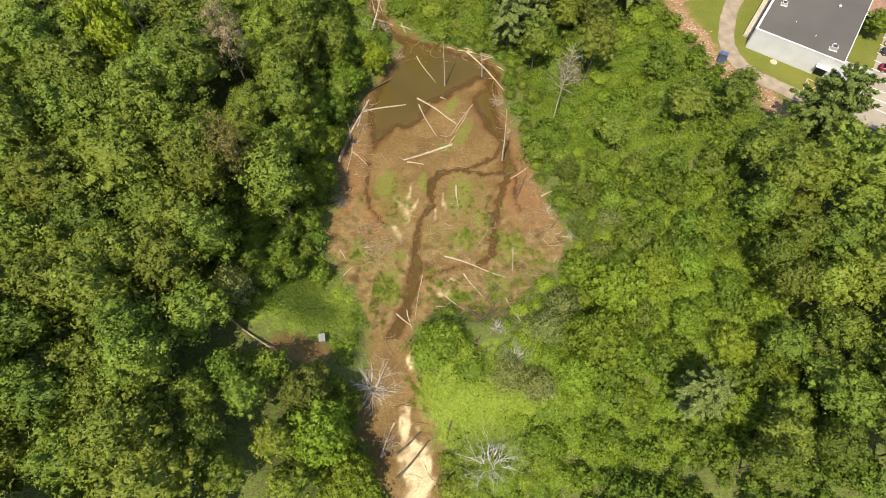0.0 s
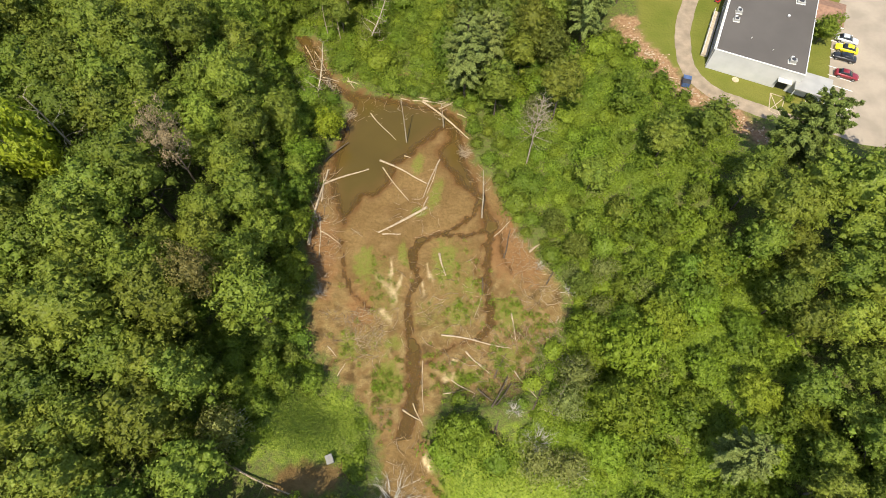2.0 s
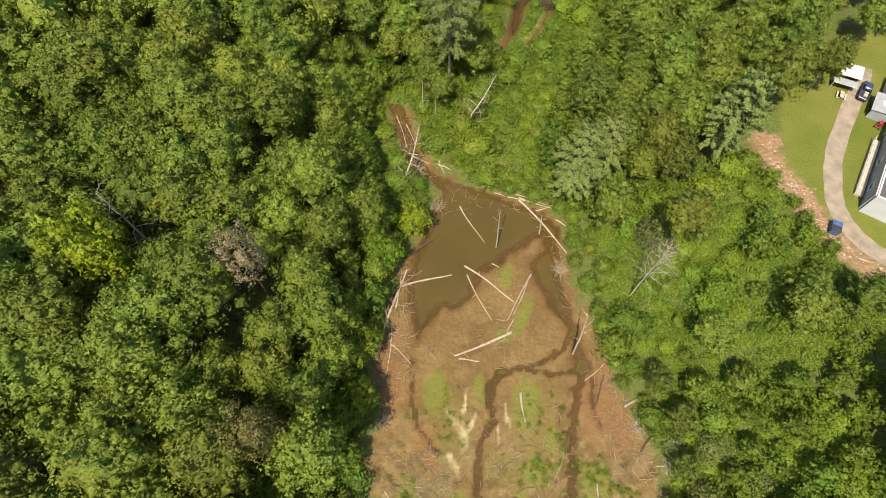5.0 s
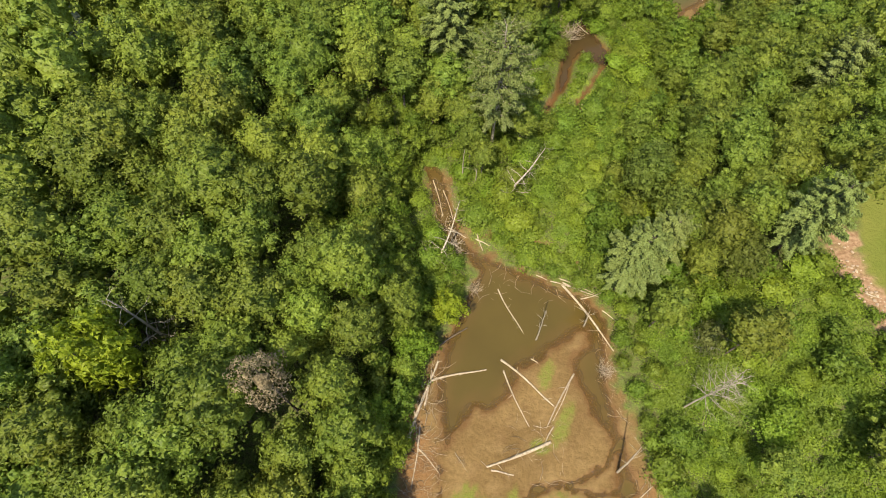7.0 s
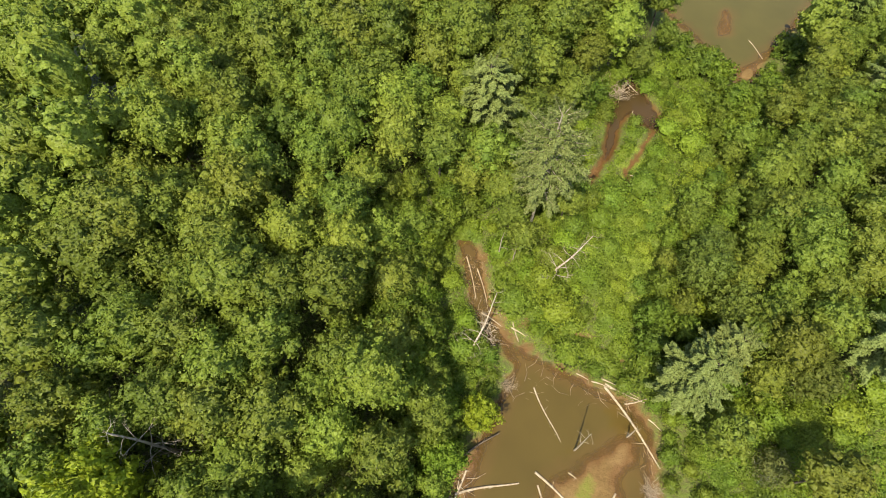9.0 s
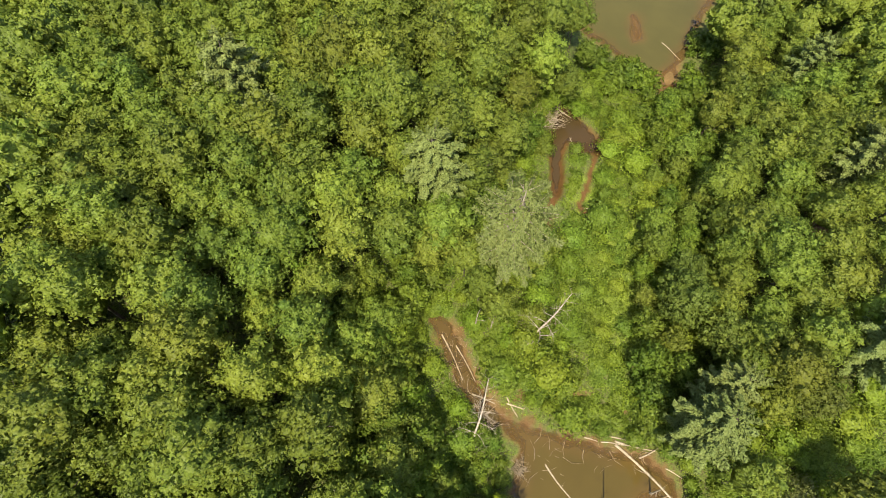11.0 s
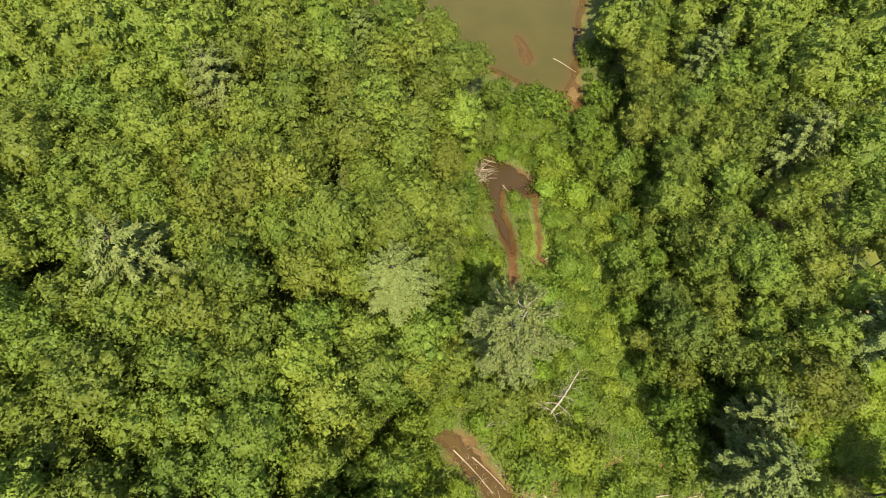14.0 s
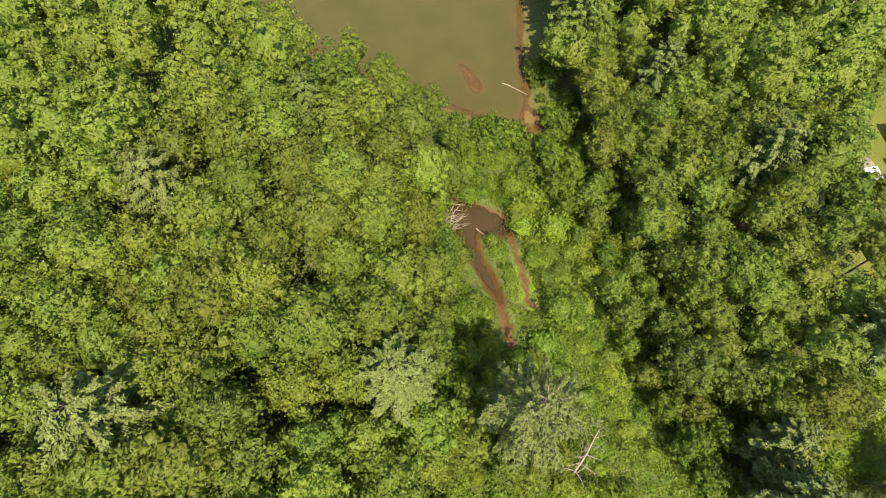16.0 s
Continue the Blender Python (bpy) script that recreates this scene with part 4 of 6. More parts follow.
near, far = [], []
for x, y in scatter(12000, -118, 30, -12, 262, 5.2, left_wood):
    tall = woods.choice((0.94, 1.0, 1.05, 1.1, 1.16)) + 0.1 * woods.random()
    if depth_in(x, y, [(-36, 26), (-8, 26), (-8, 8), (-36, 8)]) > 0 or depth_in(x, y, LAKE) > -16:
        tall *= 0.62
    if 58 < y < 172 and left_edge(y) - x < 20:
        low = 0.80 + 0.009 * (left_edge(y) - x)
        (near if y < 195 else far).append((x, y, tall * 0.9, low))
        continue
    (near if x > -72 and 5 < y < 195 else far).append((x, y, tall, 1.0))
for x, y in scatter(14000, 14, 150, 5, 262, 4.15, right_wood):
    high = woods.choice((0.62, 0.72, 0.84)) + 0.2 * woods.random() + 0.12 * float(rise(10, 40, x - right_edge(y)))
    if line_gap(x, y, DIRT) < 13 and x > 40 and y < 96:
        high *= 0.58
    if y < 66 and x < 60:
        high *= 0.84
    (near if x < 62 and y < 175 else far).append((x, y, high, 1.0))
near.sort(key=lambda s: abs(s[0]) + 0.25 * abs(s[1] - 90))
far += near[300:]
far = [s for s in far if max(-104, -62 - 0.33 * s[1]) < s[0] < 76 + 0.35 * s[1] and s[0] < 122]
for x, y, s, low in near[:300]:
    pale = low < 1 and woods.random() < (0.62 if y < 125 else 0.25) or woods.random() < 0.08
    plant("light%d" % woods.randrange(3) if pale else "broad%d" % woods.randrange(8), x, y, scale=s * woods.uniform(0.88, 1.0), turn=woods.uniform(0, 360), tall=low * woods.uniform(0.86, 1.1), group="forest trees")


def joined(name, label, spots, forms, mats, kind="stuff", category="woods"):
    """Many plants that nobody could count, one mesh of leaves."""
    verts, faces, index, count = [], [], [], 0
    welded = [weld(v) for v in forms]
    for x, y, s, z in spots:
        k = woods.randrange(len(forms))
        a = woods.uniform(0, 6.283)
        c, sn = math.cos(a) * s, math.sin(a) * s
        v, f = welded[k]
        verts.append(np.stack([v[:, 0] * c - v[:, 1] * sn + x, v[:, 0] * sn + v[:, 1] * c + y, v[:, 2] * s * woods.uniform(0.85, 1.14) + z,
                               (v[:, 3] * c - v[:, 4] * sn) / s, (v[:, 3] * sn + v[:, 4] * c) / s, v[:, 5]], 1))
        faces.append(f + count)
        count += len(v)
        index.append(np.full(len(f), mats[k], np.int32))
    verts, faces = np.concatenate(verts), np.concatenate(faces)
    me = raw_mesh(name, verts[:, :3], faces, True, verts[:, 3:])
    for m in FOLIAGES:
        me.materials.append(m)
    me.polygons.foreach_set("material_index", np.concatenate(index))
    return tagged(new(name, me), label, category, kind=kind)


FOLIAGES = [LEAF, LEAF_OLIVE, LEAF_SHRUB, LEAF_MEADOW]
forms = []
for k in range(5):
    rng = np.random.default_rng(700 + k)
    forms.append(crown_leaves(rng, 4.8, 5.5, 19, 36, 18, 0.42, (0.21, 0.32), 2, 0.72, True, 0.10 + 0.07 * (k % 3)))
joined("far_woods", "dense broadleaf woods in green leaf on the hillsides", [(x, y, s, ground_at(x, y)) for x, y, s, _ in far], forms, [0, 0, 1, 0, 1])

for x, y in scatter(600, -31, -13, 6, 22, 4.4, lambda x, y: free_of_water(x, y, 1.5))[:16]:
    plant("young%d" % woods.randrange(4), x, y, scale=woods.uniform(0.9, 1.35), group="young trees")
for x, y in scatter(2500, -42, 8, 92, 172, 4.0, lambda x, y: left_edge(y) - 15 < x < left_edge(y) + 1.5 and free_of_water(x, y, 2.0) and not (-33 < x < -26 and 134 < y < 142))[:90]:
    plant("young%d" % woods.randrange(4), x, y, scale=woods.uniform(0.95, 1.5), group="young trees")
for x, y in scatter(2500, -34, -12, 57, 124, 3.7, lambda x, y: left_edge(y) - 4.6 < x < left_edge(y) + 1.0 and free_of_water(x, y, 1.3))[:30]:
    form = woods.choice(("young0", "young1", "young3", "round", "light0"))
    plant(form, x, y, scale=woods.uniform(0.5, 0.62) if form == "light0" else woods.uniform(0.85, 1.05) if form == "round" else woods.uniform(1.15, 1.5), group="bank trees")
for x, y in scatter(1500, -42, -17, 56, 96, 3.4, lambda x, y: left_edge(y) - 15 < x < left_edge(y) + 0.5 and free_of_water(x, y, 1.4))[:14]:
    plant("young%d" % woods.randrange(4), x, y, scale=woods.uniform(0.8, 1.3), group="young trees")
for x, y, kind, s in ((25.5, 49.5, "dusky", 0.5), (26.5, 56.5, "dusky", 0.55), (24.2, 62.5, "dusky", 0.5), (28, 45, "thin_bush0", 1.2), (31, 52.5, "thin_bush1", 1.1), (36, 47, "thin_bush0", 1.1), (25, 53, "thin_bush1", 0.9)):
    single(kind, x, y, 2.5, scale=s)
for x, y in scatter(500, 25, 52, 42, 63, 4.6, lambda x, y: depth_in(x, y, LOW_SIDE) > 0.5)[:22]:
    plant("young%d" % woods.randrange(4), x, y, scale=woods.uniform(0.6, 1.05), group="young trees")
for x, y in scatter(700, -42, -17, 36, 53, 3.6, lambda x, y: math.hypot(x + 21.5, y - 33.5) > 6.5 and free_of_water(x, y, 2.5))[:20]:
    plant("young%d" % woods.randrange(4), x, y, scale=woods.uniform(0.6, 1.1), tall=0.75, group="young trees")
for x, y in scatter(900, 18, 54, 8, 47, 5.6, lambda x, y: depth_in(x, y, DAM_RIGHT) > 1.5 and depth_in(x, y, DAM_MEADOW) < 0)[:26]:
    plant("round", x, y, scale=woods.uniform(0.6, 1.0), tall=woods.uniform(0.5, 0.8), group="bushy trees")
# bushy young trees and shrubs of the banks, the slope and the upper valley
for x, y in scatter(3000, 10, 40, 100, 168, 4.2, lambda x, y: left_edge(y) + 3 < x < right_edge(y) + 6 and x > right_edge(y) - 9 and free_of_water(x, y, 1.5) and not (3 < x < 22 and 136 < y < 172))[:34]:
    plant("young%d" % woods.randrange(4), x, y, scale=woods.uniform(0.75, 1.3), group="young trees")

def carpet(name, label, x0, x1, y0, y1, inside, lump, leaf, density, mats, seed, category="undergrowth"):
    """Vines and weeds that cover the ground as one lumpy sheet of small leaves; inside tells how far from the edge."""
    rng = np.random.default_rng(seed)
    n = int((x1 - x0) * (y1 - y0) * 0.30)
    bx, by = rng.uniform(x0, x1, n), rng.uniform(y0, y1, n)
    keep = inside(bx, by) > 0.5
    bx, by = bx[keep], by[keep]
    br = rng.uniform(0.8, 2.3, len(bx))
    bh = br * lump(bx, by) * rng.uniform(0.5, 1.0, len(bx))

    def height(x, y):
        h = np.full(x.shape, 0.06)
        for cx, cy, r, t in zip(bx, by, br, bh):
            near_by = (np.abs(x - cx) < r) & (np.abs(y - cy) < r)
            d = ((x[near_by] - cx) ** 2 + (y[near_by] - cy) ** 2) / r ** 2
            h[near_by] = np.maximum(h[near_by], t * np.sqrt(np.maximum(0, 1 - d)))
        return land(x, y) + h * rise(0.0, 1.0, inside(x, y))

    def slope(x, y, z):
        zx, zy = height(x + 0.15, y), height(x, y + 0.15)
        return unit(np.stack([(z - zx) / 0.15, (z - zy) / 0.15, np.ones_like(z)], 1))

    gx, gy = [q.ravel() for q in np.meshgrid(np.arange(x0, x1, 0.5), np.arange(y0, y1, 0.5))]
    w = len(np.arange(x0, x1, 0.5))
    gz = height(gx, gy)
    gn = slope(gx, gy, gz)
    ok = (inside(gx, gy) > 0.25).reshape(-1, w)
    cells = ok[:-1, :-1] & ok[1:, :-1] & ok[:-1, 1:] & ok[1:, 1:]
    i = np.flatnonzero(cells.ravel())
    i = (i // (w - 1)) * w + i % (w - 1)
    base = np.concatenate([np.stack([i, i + 1, i + w + 1], 1), np.stack([i, i + w + 1, i + w], 1)])
    n = int((x1 - x0) * (y1 - y0) * density)
    x, y = rng.uniform(x0, x1, n), rng.uniform(y0, y1, n)
    keep = inside(x, y) > rng.uniform(-0.4, 1.2, n)
    x, y = x[keep], y[keep]
    z = height(x, y)
    nrm = slope(x, y, z)
    at = np.stack([x, y, z], 1) + nrm * rng.uniform(-0.2, 0.24, (len(x), 1))
    tips = leaf_tips(rng, at, nrm + np.array([0, 0, 0.2]), leaf * rng.uniform(0.6, 1.4, len(x)), spread=0.55)
    verts = np.concatenate([np.concatenate([np.stack([gx, gy, gz - 0.28], 1), gn], 1), tips])
    faces = np.concatenate([base, tips_of(tips) + len(gx)])
    me = raw_mesh(name, verts[:, :3], faces, True, verts[:, 3:])
    for m in FOLIAGES:
        me.materials.append(m)
    which = np.where(wave(x, y, 7, seed) > 0.35, mats[1], mats[0])
    me.polygons.foreach_set("material_index", np.concatenate([np.full(len(base), mats[0]), which]).astype(np.int32))
    return tagged(new(name, me), label, category, kind="stuff")



def on_dam_left(x, y):
    return depth_in(x, y, DAM_LEFT) + 0.5 * wave(x, y, 4, 3)


def on_dam_right(x, y):
    return np.minimum(depth_in(x, y, DAM_RIGHT) + 0.5 * wave(x, y, 4, 3), np.hypot((x - 4.6) / 0.55, y - 26.5) - 3.0)


def on_slope(x, y):
    return np.minimum(depth_in(x, y, SLOPE) + 0.7 * wave(x, y, 4, 5), np.hypot(x - 30, y - 97) - 1.6)


def in_upper_valley(x, y):
    d = np.minimum(x - left_edge(y) + 13, right_edge(y) + 9 - x)
    d = np.minimum(np.minimum(d, 174 - y), np.minimum(y - 96, -depth_in(x, y, MUD) + 0.2))
    d = np.minimum(d, np.minimum(line_gap(x, y, UPPER[0][2]) - 1.0, line_gap(x, y, UPPER[1][2]) - 0.8))
    return np.minimum(np.minimum(d, -depth_in(x, y, LAKE) - 1), -depth_in(x, y, POOL) - 0.6) + 0.35 * wave(x, y, 3, 4)


carpet("vines", "low yellow-green vines and grass on the dam", -43, -12, 23, 54, on_dam_left, lambda x, y: 0.10 + 0.75 * rise(0.7, 1.5, np.hypot((x + 21.5) / 7.5, (y - 34.5) / 8)), 0.22, 22, (3, 3), 811)
carpet("vines", "yellow-green vines over low bushes on the dam", -5, 57, 2, 65, on_dam_right, lambda x, y: 0.10 + 0.65 * rise(0.7, 1.4, np.hypot((x - 2) / 11, (y - 19) / 8)), 0.26, 25, (3, 2), 812)
carpet("vines", "bright green vines and weeds on the slope", 16, 64, 61, 102, on_slope, lambda x, y: np.full(x.shape, 0.42), 0.27, 30, (2, 3), 813)
carpet("weeds", "dense green weeds of the upper valley", -41, 58, 96, 174, in_upper_valley, lambda x, y: 0.25 + 0.6 * rise(-0.4, 0.5, wave(x, y, 13, 2)), 0.29, 19, (2, 3), 814)

shrubs = []


def shrub_land(x, y):
    if not free_of_water(x, y, 0.1 if 84 < y < 103 else 0.8 if y < 84 or x > -9 else 2.2) or min(line_gap(x, y, UPPER[0][2]), line_gap(x, y, UPPER[1][2])) < 2.4 or depth_in(x, y, LAWN) > -1.5 or line_gap(x, y, DIRT) < 2.2:
        return False
    if (on_dam_left(x, y) > 0 or on_dam_right(x, y) > 0) and (wave(x, y, 6, 7) < 0.4 or math.hypot((x - 2) / 11, (y - 19) / 8) < 1 or math.hypot((x + 21.5) / 8, (y - 34.5) / 8) < 1.1):
        return False
    if (on_slope(x, y) > 0 or y > 104 and in_upper_valley(x, y) > 2.5) and wave(x, y, 6, 7) < 0.7 or x < -12 and 22 < y < 30 or 9 < x < 19 and 112 < y < 136 and wave(x, y, 14, 2) > -0.3:
        return False
    if 4 < x < 15 and 139 < y < 156 or 0 < x < 9 and 103 < y < 109 or -5 < x < 16 and 15 < y < 34 and wave(x, y, 9, 3) > -0.5:
        return False
    return -38 < x < -12 and 22 < y < 52 or left_edge(y) - 4 < x < right_edge(y) + 6 or (22 < x < 56 and (66 < y < 101 or y < 62))


for x, y in scatter(20000, -38, 60, 2, 185, 2.5, shrub_land, OPEN):
    shrubs.append((x, y, woods.choice((0.6, 0.8, 0.9, 1.1, 1.4, 1.7)) * (1.15 if y > 100 else 1.0)))
shrubs.sort(key=lambda s: abs(s[0]) + 0.3 * abs(s[1] - 100))
for x, y, s in shrubs[:300]:
    form = "bush%d" % woods.randrange(3) if y < 46 or (x > 25 and 68 < y < 100) or (y > 104 and woods.random() < 0.5) else "shrub%d" % woods.randrange(4)
    plant(form, x, y, scale=s, tall=woods.uniform(0.45, 0.75) if y < 46 else woods.uniform(0.6, 1.0), group="shrubs")
forms = [crown_leaves(np.random.default_rng(720 + k), 1.9, -0.4, 2.7, 18, 18, 0.29, (0.25, 0.38)) for k in range(3)]
joined("undergrowth", "dense green undergrowth on the banks", [(x, y, s, ground_at(x, y)) for x, y, s in shrubs[300:]], forms, [2, 2, 3], category="undergrowth")

# ---- the building, its yard and the car park ----


def block(bm, x0, x1, y0, y1, z0, z1, bevel=0.02):
    """A box with softened edges."""
    m = Matrix.LocRotScale(((x0 + x1) / 2, (y0 + y1) / 2, (z0 + z1) / 2), None, (abs(x1 - x0), abs(y1 - y0), abs(z1 - z0)))
    made = bmesh.ops.create_cube(bm, size=1.0, matrix=m)
    if bevel:
        edges = list({e for v in made["verts"] for e in v.link_edges})
        bmesh.ops.bevel(bm, geom=edges, offset=bevel, segments=1, affect="EDGES")
    return bm


def boxed(*args, bevel=0.02):
    return block(bmesh.new(), *args, bevel=bevel)


def rod(p, q, r0, r1=None, sides=8):
    """A round bar from p to q, closed at the ends."""
    p, q = Vector(p), Vector(q)
    bm = bmesh.new()
    m = Matrix.Translation((p + q) / 2) @ (q - p).to_track_quat("Z", "Y").to_matrix().to_4x4()
    bmesh.ops.create_cone(bm, cap_ends=True, segments=sides, radius1=r0, radius2=r0 if r1 is None else r1, depth=(q - p).length, matrix=m)
    return bm


def thing(name, label, category, m, group=""):
    top = new(name)
    top.empty_display_size = 0.5
    top.matrix_basis = m
    return tagged(top, label, category, group)


ROOFING = plain("dark_roof_membrane", (0.074, 0.066, 0.058), 0.9, 0.10, 0.12, relief=0.01)
WHITE = plain("white_painted_wall", (0.40, 0.40, 0.385), 0.6, 0.07, 0.4)
SIDING = plain("grey_siding", (0.24, 0.245, 0.245), 0.6, 0.10, 0.6)
TRIM = plain("white_trim", (0.55, 0.54, 0.50), 0.5, 0.06, 1.5)
DARK = plain("dark_opening", (0.035, 0.035, 0.038), 0.5, 0.2, 1.0)
ANNEX_ROOF = plain("pale_metal_roof", (0.28, 0.275, 0.255), 0.5, 0.08, 0.5)
BROWN_ROOF = plain("brown_shingles", (0.20, 0.115, 0.075), 0.9, 0.2, 1.5, relief=0.02)
GALV = plain("galvanised_sheet", (0.34, 0.335, 0.31), 0.5, 0.12, 1.5, metal=0.3)
GRAVEL = plain("pale_gravel", (0.225, 0.178, 0.125), 0.95, 0.22, 0.5, relief=0.03)
ASPHALT = plain("worn_asphalt", (0.245, 0.205, 0.155), 0.95, 0.14, 0.22, relief=0.01)
PAINT = plain("line_paint", (0.75, 0.74, 0.68), 0.7, 0.1, 2.0)
RUBBER = plain("tyre_rubber", (0.022, 0.022, 0.022), 0.8, 0.2, 4.0)
RIM = plain("wheel_metal", (0.42, 0.42, 0.42), 0.35, 0.1, 4.0, metal=0.8)
WINDOW, wnt, wp = material("dark_car_glass", 0.06, 0.6)
wp.inputs["Base Color"].default_value = (0.012, 0.014, 0.016, 1)
LAMP = plain("lamp_lens", (0.60, 0.60, 0.58), 0.15, 0.05, 4.0)
TAIL = plain("tail_lens", (0.30, 0.012, 0.010), 0.2, 0.05, 4.0)
RED_PAINT = plain("red_paint", (0.28, 0.018, 0.014), 0.4, 0.08, 3.0)
BLUE = plain("blue_painted_steel", (0.050, 0.085, 0.170), 0.5, 0.2, 2.0)
BROWN_BOARD = plain("dark_brown_boards", (0.060, 0.042, 0.030), 0.8, 0.2, 2.0, relief=0.01)
BAY_PAINT = plain("faded_tan_paint", (0.33, 0.27, 0.185), 0.8, 0.15, 2.0)
TIMBER = plain("weathered_planks", (0.36, 0.30, 0.22), 0.85, 0.2, 2.0, relief=0.01)

HALL_W, HALL_L, HALL_H = 17.2, 41.0, 4.6
YARD = pose(62.9, 89.9, 10.0, 0, 0, -34)


def yard(x, y, z=0.0, turn=0.0):
    """A place given from the hall's near left corner, along its front and its side."""
    return YARD @ pose(x, y, z, 0, 0, turn)


hall = thing("commercial_building", "long single-storey building with white front wall and flat dark roof", "building", yard(0, 0))
part("wall", boxed(0, 0.3, 0.3, HALL_L - 0.3, -0.6, HALL_H), SIDING, hall, "grey siding wall")
part("wall", boxed(HALL_W - 0.3, HALL_W, 0.3, HALL_L - 0.3, -0.6, HALL_H), SIDING, hall, "grey siding wall")
part("wall", boxed(0, HALL_W, HALL_L - 0.3, HALL_L, -0.6, HALL_H), WHITE, hall)
bm = boxed(0, 13.6, 0, 0.3, -0.6, HALL_H)
block(bm, 15.6, HALL_W, 0, 0.3, -0.6, HALL_H)
block(bm, 13.6, 15.6, 0, 0.3, 2.4, HALL_H)
part("wall", bm, WHITE, hall, "white painted front wall")
part("roof", boxed(0.25, HALL_W - 0.12, 0.2, HALL_L - 0.2, HALL_H - 0.02, HALL_H + 0.14), ROOFING, hall, "dark flat roof membrane")
for x0, x1, y0, y1 in ((-0.06, 0.2, -0.06, HALL_L + 0.06), (HALL_W - 0.1, HALL_W + 0.06, -0.06, HALL_L + 0.06), (0.2, HALL_W - 0.1, -0.06, 0.16), (0.2, HALL_W - 0.1, HALL_L - 0.16, HALL_L + 0.06)):
    part("coping", boxed(x0, x1, y0, y1, HALL_H + 0.003, HALL_H + 0.22), TRIM, hall, "pale metal roof edge")
door = part("door", boxed(13.65, 15.55, 0.32, 0.40, 0.0, 2.35), DARK, hall, "dark recessed door")
part("door_handle", rod((15.3, 0.24, 1.0), (15.3, 0.24, 1.3), 0.02), GALV, door)
part("awning", boxed(13.3, 15.9, -1.1, -0.01, 2.55, 2.72), TRIM, hall, "white flat awning")
for y in (4.0, 10.5, 17.0, 25.5, 32.0):
    win = part("window", boxed(-0.05, -0.004, y, y + 1.4, 1.3, 2.5), WINDOW, hall, "dark window pane")
    part("window_frame", block(block(boxed(-0.09, -0.01, y - 0.1, y - 0.004, 1.2, 2.6), -0.09, -0.01, y + 1.404, y + 1.5, 1.2, 2.6), -0.09, -0.01, y, y + 1.4, 2.504, 2.6), TRIM, win)
    part("window_sill", boxed(-0.16, -0.01, y - 0.1, y + 1.5, 1.12, 1.196), TRIM, win)
for y in (0.6, 20.0):
    part("downpipe", rod((-0.12, y, 0.0), (-0.12, y, HALL_H - 0.1), 0.06), TRIM, hall)
part("gutter", boxed(-0.24, -0.07, 0.2, HALL_L - 0.2, HALL_H - 0.2, HALL_H - 0.04), TRIM, hall, "white gutter")

ramp = thing("access_ramp", "white railed access ramp along a grey wall", "ramp", yard(-1.7, 3.0))
part("deck", boxed(0.1, 1.4, 0, 14.5, -0.1, 0.5), TIMBER, ramp, "weathered plank deck")
for k in range(8):
    part("post", rod((0.1, 0.2 + 2.0 * k, 0), (0.1, 0.2 + 2.0 * k, 1.45), 0.05), TRIM, ramp)
for z in (0.95, 1.42):
    part("rail", rod((0.1, 0.1, z), (0.1, 14.4, z), 0.045), TRIM, ramp)


def rooftop_unit(x, y, w, l, h):
    u = thing("rooftop_unit", "small grey metal rooftop air unit", "air conditioner", yard(x, y, HALL_H + 0.14, 8), "rooftop units")
    part("cabinet", boxed(-w / 2, w / 2, -l / 2, l / 2, 0.12, h), GALV, u)
    part("curb", boxed(-w / 2 - 0.12, w / 2 + 0.12, -l / 2 - 0.12, l / 2 + 0.12, -0.01, 0.116), TRIM, u, "pale base frame")
    part("fan", rod((0, 0, h), (0, 0, h + 0.08), 0.32 * w, sides=14), DARK, u, "dark round fan")
    part("duct", boxed(-0.25, 0.25, l / 2, l / 2 + 0.75, 0.2, h * 0.7), TRIM, u)


for x, y, w, l, h in ((2.4, 12.8, 1.1, 0.9, 0.7), (2.3, 10.1, 1.1, 0.9, 0.6), (14.3, 2.5, 1.3, 0.9, 0.8), (13.8, 21.4, 1.6, 1.1, 0.5), (8.2, 30.5, 1.4, 1.2, 0.9), (5.4, 28.8, 1.3, 1.0, 0.8)):
    rooftop_unit(x, y, w, l, h)
for x, y, r in ((12.0, 15.8, 0.32), (6.0, 6.0, 0.12), (10.4, 4.2, 0.12), (4.5, 19.0, 0.12), (9.0, 24.0, 0.12)):
    vent = thing("roof_vent", "round white roof vent with a cap", "vent", yard(x, y, HALL_H + 0.14))
    part("pipe", rod((0, 0, -0.02), (0, 0, 0.3), r * 0.6, sides=10), GALV, vent)
    part("cap", rod((0, 0, 0.3), (0, 0, 0.3 + r * 0.7), r, r * 0.3, 12), TRIM, vent)

annex = thing("annex", "low white annex with a flat pale roof and open porch", "building", yard(17.3, -2.0))
part("roof", boxed(-0.9, 5.8, -0.15, 5.4, 2.75, 2.98), ANNEX_ROOF, annex, "flat pale metal roof")
part("wall", boxed(0, 5.5, 1.9, 2.15, -0.5, 2.74), WHITE, annex)
part("wall", boxed(5.3, 5.5, 2.16, 5.2, -0.5, 2.74), WHITE, annex)
part("wall", boxed(0, 5.29, 5.0, 5.2, -0.5, 2.74), WHITE, annex)
part("door", boxed(2.2, 3.2, 1.80, 1.89, 0, 2.05), DARK, annex, "dark door")
for x in (-0.6, 2.4, 5.4):
    part("post", boxed(x - 0.07, x + 0.07, 0.0, 0.14, -0.3, 2.745), TRIM, annex)
